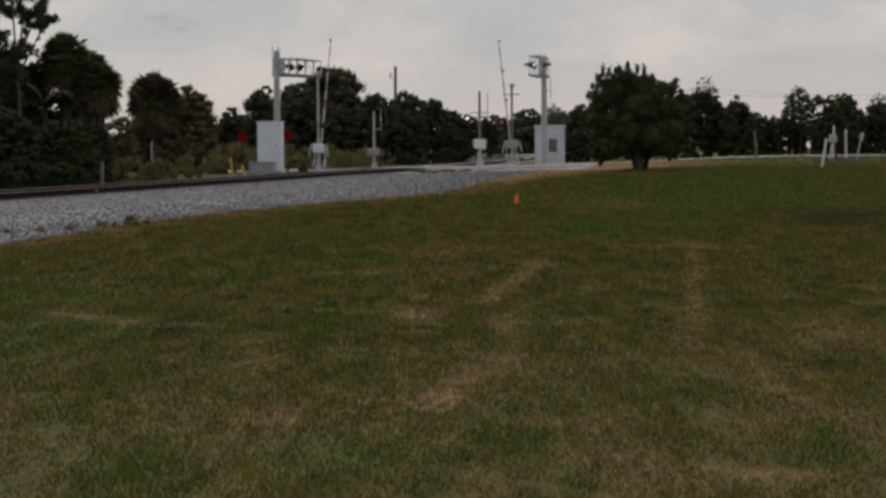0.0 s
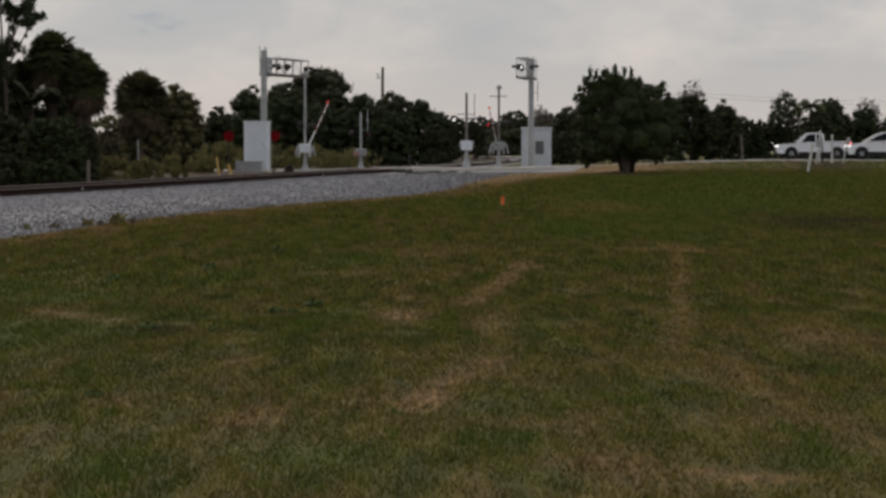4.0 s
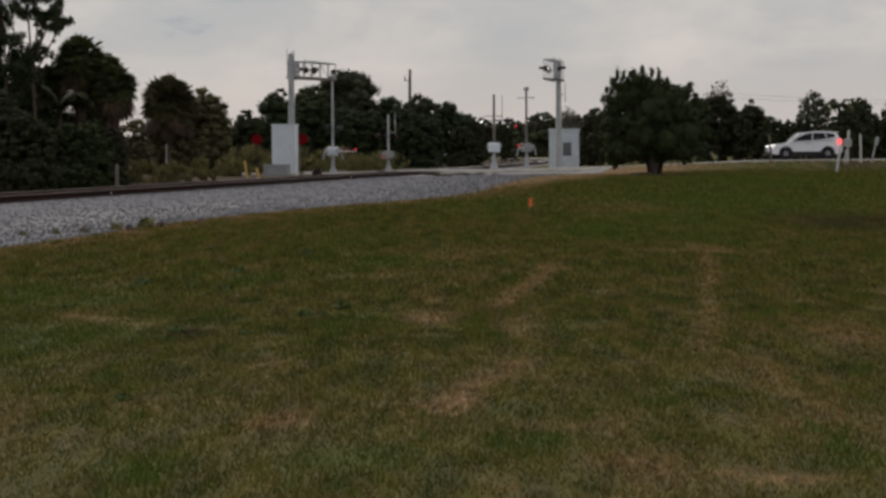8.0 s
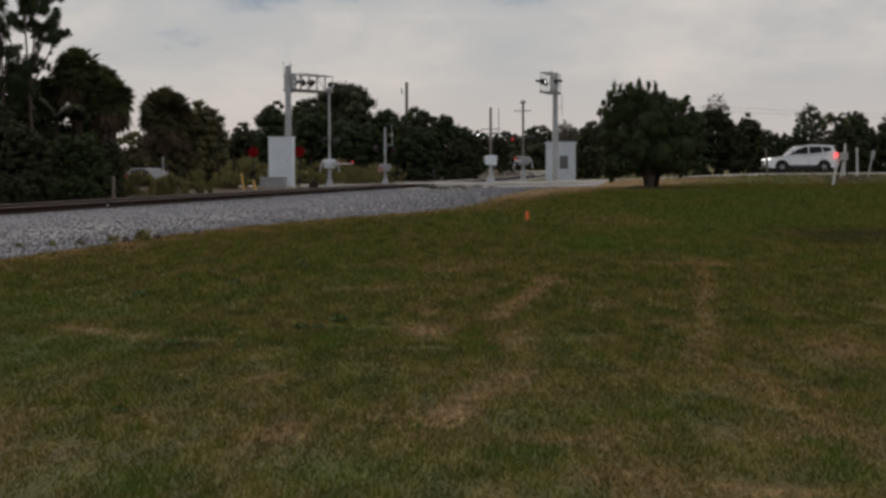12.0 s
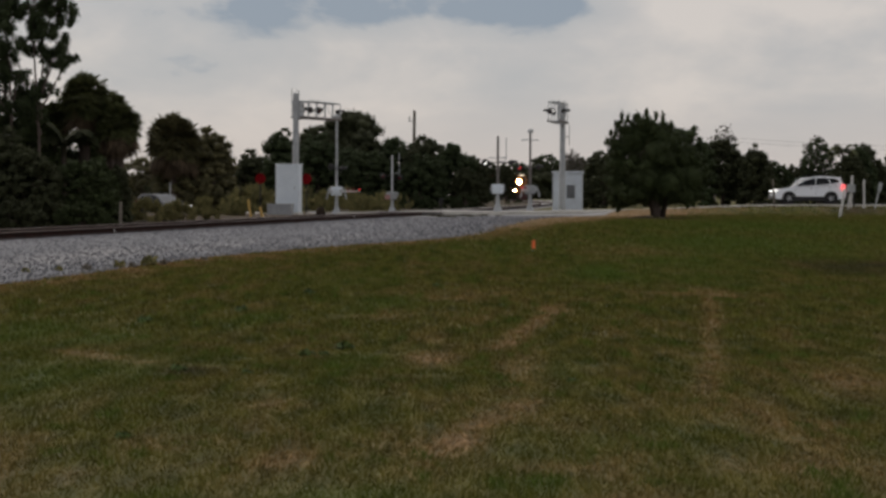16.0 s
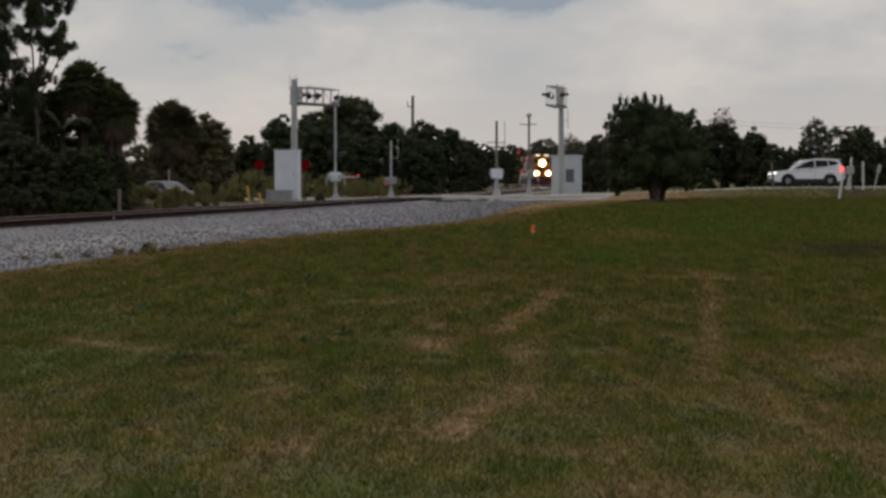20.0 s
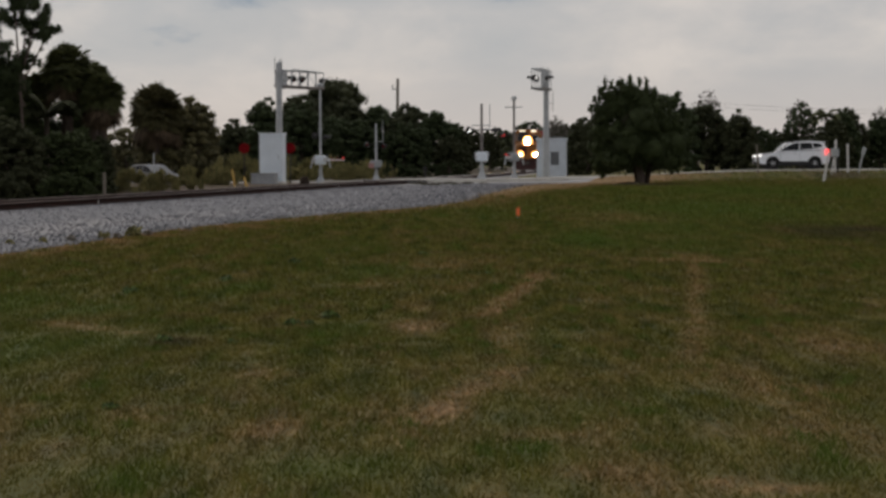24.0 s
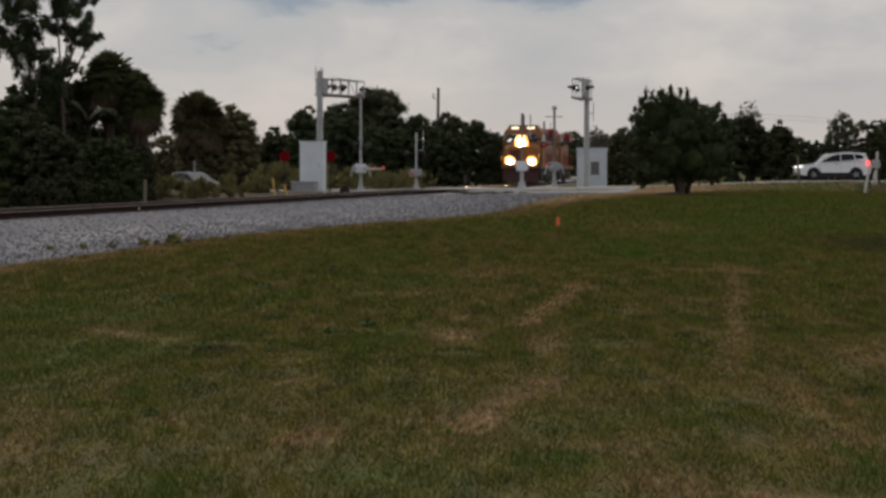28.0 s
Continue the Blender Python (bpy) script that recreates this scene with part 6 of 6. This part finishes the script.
# ---- the locomotives (front at x = 0, facing +x, rail top at z = 0) ----


def locomotive(label, lit=True):
    t = thing("locomotive", pose(0, 0, 0), label, "locomotive", "locomotives")
    bp = lambda *a, **k: box_part(t, *a, **k)
    bp("underframe", (-11.2, 0, 1.25), (21.6, 2.9, 0.42), "loco_black", 0.05, "black underframe")
    bp("fuel_tank", (-11.0, 0, 0.78), (6.0, 2.7, 0.75), "loco_black", 0.15, "black fuel tank")
    bp("side_sill", (-11.2, -1.48, 1.36), (21.2, 0.06, 0.26), "loco_yellow", 0.02, "yellow side sill")
    bp("side_sill", (-11.2, 1.48, 1.36), (21.2, 0.06, 0.26), "loco_yellow", 0.02, "yellow side sill")
    # nose and cab
    bm = B()
    loft(bm, [[(x, -w, 1.45), (x, -w, z - 0.25), (x, -w + 0.3, z), (x, w - 0.3, z), (x, w, z - 0.25), (x, w, 1.45)] for x, w, z in ((-0.75, 1.12, 2.85), (-0.95, 1.25, 2.98), (-2.4, 1.38, 3.05))])
    part("nose", bm, "loco_yellow", t, "broad yellow nose")
    bm = B()
    loft(bm, [[(x + 0.35, -1.5, 1.45), (x + 0.35, -1.5, 3.0), (x, -1.45, 3.95), (x - 0.1, -1.05, 4.42), (x - 0.1, 1.05, 4.42), (x, 1.45, 3.95), (x + 0.35, 1.5, 3.0), (x + 0.35, 1.5, 1.45)] for x in (-2.35, -4.9)])
    part("cab", bm, "loco_yellow", t, "yellow cab with a sloped front")
    bp("cab_roof", (-3.6, 0, 4.45), (2.7, 2.2, 0.08), "loco_grey", 0.03)
    for y in (-0.62, 0.62):
        w = part("windscreen", box(B(), (0, 0, 0), (0.03, 0.86, 0.56), 0.01, pose(-2.16, y, 3.52, 0, -20, 0)), "glass", t, "dark cab windscreen")
        bp("number_board", (-2.36, y * 0.98, 4.28), (0.12, 0.54, 0.17), "number_light" if lit else "glass", 0.02, "number board")
    part("brow", box(B(), (0, 0, 0), (0.05, 2.7, 0.72), 0.02, pose(-2.215, 0, 3.54, 0, -20, 0)), "loco_brow", t, "grey band round the windscreens")
    bp("nose_door", (-0.735, 0.55, 2.1), (0.03, 0.6, 1.1), "loco_yellow", 0.01)
    bp("nose_panel", (-0.735, -0.5, 2.15), (0.03, 0.8, 0.9), "loco_plough", 0.01, "dark red panel on the nose")
    for y in (-1.0, 1.0):
        bp("nose_grab_iron", (-0.78, y, 2.2), (0.05, 0.05, 1.0), "loco_silver", 0.01)
    for s in (-1, 1):
        for x in (-3.1, -4.1):
            bp("cab_side_window", (x, s * 1.475, 3.5), (0.72, 0.05, 0.62), "glass", 0.02, "dark cab side window")
        bp("cab_step", (-1.6, s * 1.3, 0.75), (0.6, 0.25, 0.9), "loco_black", 0.03)
    # headlight pair in the nose, ditch lights on the deck; oversized bowls add their glare
    hl = bp("headlight_housing", (-1.0, 0, 3.12), (0.3, 0.62, 0.95), "loco_black", 0.04, "headlight housing")
    for hz in (3.0, 3.26):
        part("reflector", rod(B(), (-0.85, 0, hz), (-0.83, 0, hz), 0.5, n=24), "lamp_bowl" if lit else "alloy", hl, "reflector bowl widened to the size of the lamp's glare")
        part("headlight", rod(B(), (-0.845, 0, hz), (-0.80, 0, hz), 0.2, n=24), "headlight" if lit else "glass", hl, "round headlight")
    for y in (-0.82, 0.82):
        d = bp("ditch_light_housing", (-0.45, y, 1.72), (0.2, 0.5, 0.5), "loco_black", 0.04)
        part("reflector", rod(B(), (-0.345, y, 1.72), (-0.33, y, 1.72), 0.4, n=24), "lamp_bowl" if lit else "alloy", d, "reflector bowl widened to the size of the lamp's glare")
        part("ditch_light", rod(B(), (-0.34, y, 1.72), (-0.31, y, 1.72), 0.16, n=24), "headlight" if lit else "glass", d, "round ditch light")
    bp("anticlimber", (-0.2, 0, 1.36), (0.42, 2.7, 0.26), "loco_yellow", 0.05, "yellow anticlimber")
    bp("front_deck", (-0.55, 0, 1.5), (0.9, 2.9, 0.06), "loco_black", 0.01)
    bm = B()
    loft(bm, [[(x0, -1.35, z), (x1, 0, z), (x0, 1.35, z), (x0 - 0.08, 1.35, z), (x1 - 0.1, 0, z), (x0 - 0.08, -1.35, z)] for x0, x1, z in ((-0.15, 0.05, 0.18), (-0.3, -0.2, 1.15))])
    part("plough", bm, "loco_plough", t, "dark brownish-red snowplough pilot")
    bp("coupler", (0.1, 0, 0.85), (0.6, 0.28, 0.32), "loco_silver", 0.06)
    for y in (-1.42, 1.42):
        bm = B()
        rod(bm, (-0.15, y, 1.5), (-0.15, y, 2.45), 0.025, n=6)
        rod(bm, (-0.15, y, 2.45), (-0.9, y, 2.5), 0.025, n=6)
        part("handrail", bm, "loco_yellow", t)
    # long hood: red above, yellow band, louvres
    bp("hood", (-13.0, 0, 2.95), (16.2, 2.05, 2.9), "loco_red", 0.12, "red engine hood")
    for s in (-1, 1):
        bp("hood_stripe", (-13.0, s * 1.03, 2.75), (16.1, 0.02, 0.75), "loco_yellow", 0.005, "broad yellow band")
        for i in range(8):
            bp("hood_door", (-6.6 - i * 1.75, s * 1.045, 2.2), (1.45, 0.03, 1.3), "loco_yellow" if i % 3 == 0 else "loco_red", 0.01)
        for i in range(5):
            bp("louvre", (-8.0 - i * 2.6, s * 1.05, 3.75), (1.5, 0.05, 0.55), "loco_black", 0.01, "dark air intake")
        bm = B()
        for i in range(11):
            rod(bm, (-5.4 - i * 1.55, s * 1.44, 1.45), (-5.4 - i * 1.55, s * 1.44, 2.45), 0.02, n=5)
        rod(bm, (-5.4, s * 1.44, 2.45), (-20.9, s * 1.44, 2.45), 0.022, n=5)
        part("handrail", bm, "loco_yellow", t)
    bp("radiator", (-18.6, 0, 4.1), (4.6, 2.9, 0.75), "loco_red", 0.12, "flared radiator housing")
    bp("exhaust_hatch", (-9.5, 0, 4.45), (3.2, 1.3, 0.2), "loco_grey", 0.04)
    rodm = rod(B(), (-2.9, 0.0, 4.45), (-2.9, 0.0, 5.3), 0.07, n=8)
    part("horn_mast", rodm, "loco_black", t)
    part("antenna", rod(B(), (-3.6, 0.5, 4.45), (-3.6, 0.5, 5.2), 0.02, n=6), "loco_black", t)
    for cx in (-4.2, -18.4):
        tr = bp("truck", (cx, 0, 0.72), (4.6, 2.5, 0.5), "loco_silver", 0.08, "three-axle truck")
        for dx in (-1.8, 0, 1.8):
            for s in (-1, 1):
                part("rail_wheel", rod(B(), (cx + dx, s * 0.70, 0.52), (cx + dx, s * 0.84, 0.52), 0.52, n=20), "loco_silver", tr)
                part("axle_box", box(B(), (cx + dx, s * 1.2, 0.55), (0.45, 0.25, 0.45), 0.04), "loco_silver", tr)
    return t


lead_loco = locomotive("red and yellow diesel locomotive with lit headlights")
rear_loco = locomotive("second red and yellow diesel locomotive, lamps dark", False)

# ---- what moves ----


def along(y, back):
    """The y of a point so far behind y along the track."""
    while back > 0:
        step = min(1.0, back)
        y += step * frame_at(y)[1].y
        back -= step
    return y


def car_pose(x, off, flip):
    p, d = road_frame(x)
    n = Vector((-d.y, d.x, 0))
    q = p + n * off
    return Matrix.Translation((q.x, q.y, road_z(x) + 0.05)) @ pose(0, 0, 0, 0, 0, math.degrees(math.atan2(d.y, d.x)) + (180 if flip else 0))


def tilt(yaw, elev, at):
    return Matrix.Translation(at) @ pose(0, 0, 0, 0, 0, yaw) @ pose(0, 0, 0, 0, -elev, 0)


def motions():
    speed, end = 17.7, 170.2
    rows, rows2 = [], []
    for t in np.arange(0, 28.01, 1.0):
        front = along(end, speed * (28.0 - t))
        mid = along(front, 11.2)
        for out, f, m in ((rows, front, mid), (rows2, along(front, 22.8), along(front, 34.0))):
            a, b = frame_at(f)[0], frame_at(along(m, 7.0))[0]
            d = (a - b).normalized()
            out.append((float(t), Matrix.Translation((a.x, a.y, RAIL_TOP)) @ pose(0, 0, 0, 0, 0, math.degrees(math.atan2(d.y, d.x)))))
    walk(lead_loco, rows)
    walk(rear_loco, rows2)
    # gate arms come down in the first seven seconds
    one = [(0, 75), (0.5, 66), (1, 57), (1.5, 51), (2, 46), (2.5, 41), (3, 34), (3.5, 29), (4.5, 20), (5.5, 13), (6.1, 8), (7.0, 1.5), (7.5, 0), (28, 0)]
    walk(arm_one, [(t, tilt(82 - 3 * max(0, 1 - t / 6) - 9 * max(0, 1 - t), e, (0.12, 0.1, 1.4))) for t, e in one])
    four = [(0, 77), (0.5, 70), (1, 58), (1.5, 47), (2, 36), (2.5, 31), (3, 27.5), (3.5, 24), (4.5, 14), (5.5, 5), (6.1, 2), (7.0, 0), (28, 0)]
    walk(arm_four, [(t, tilt(-95 - 6 * max(0, 1 - t / 5) - 19 * max(0, 1 - t), e, (-0.1, -0.1, 1.4))) for t, e in four])
    # the pickup rolls up and stops, the white car follows and stops beside it
    walk(pickup, [(t, car_pose(x, 3.6, True)) for t, x in ((0, 28.50), (1.8, 26.18), (2.2, 25.31), (2.8, 24.15), (3.4, 23.14), (4.4, 21.64), (5.5, 20.96), (5.8, 20.77), (6.4, 20.4), (7.0, 20.05), (28, 20.05))])
    walk(suv, [(t, car_pose(x - 0.14, 0.0, True)) for t, x in ((0, 34.85), (2.4, 30.49), (3.4, 27.30), (4.4, 24.78), (5.5, 23.04), (5.8, 22.46), (6.1, 22.12), (6.4, 21.68), (6.7, 21.34), (7.0, 20.72), (7.3, 20.42), (7.7, 19.94), (8.2, 19.80), (28, 19.80))])
    # the grey car on the far side draws up
    walk(grey_car, [(t, car_pose(x, -1.0, False)) for t, x in ((0, -34), (8.0, -24.5), (9.0, -22.6), (10, -21.2), (11, -20.4), (13, -19.9), (18, -19.5), (19.3, -19.2), (28, -19.15))])


motions()
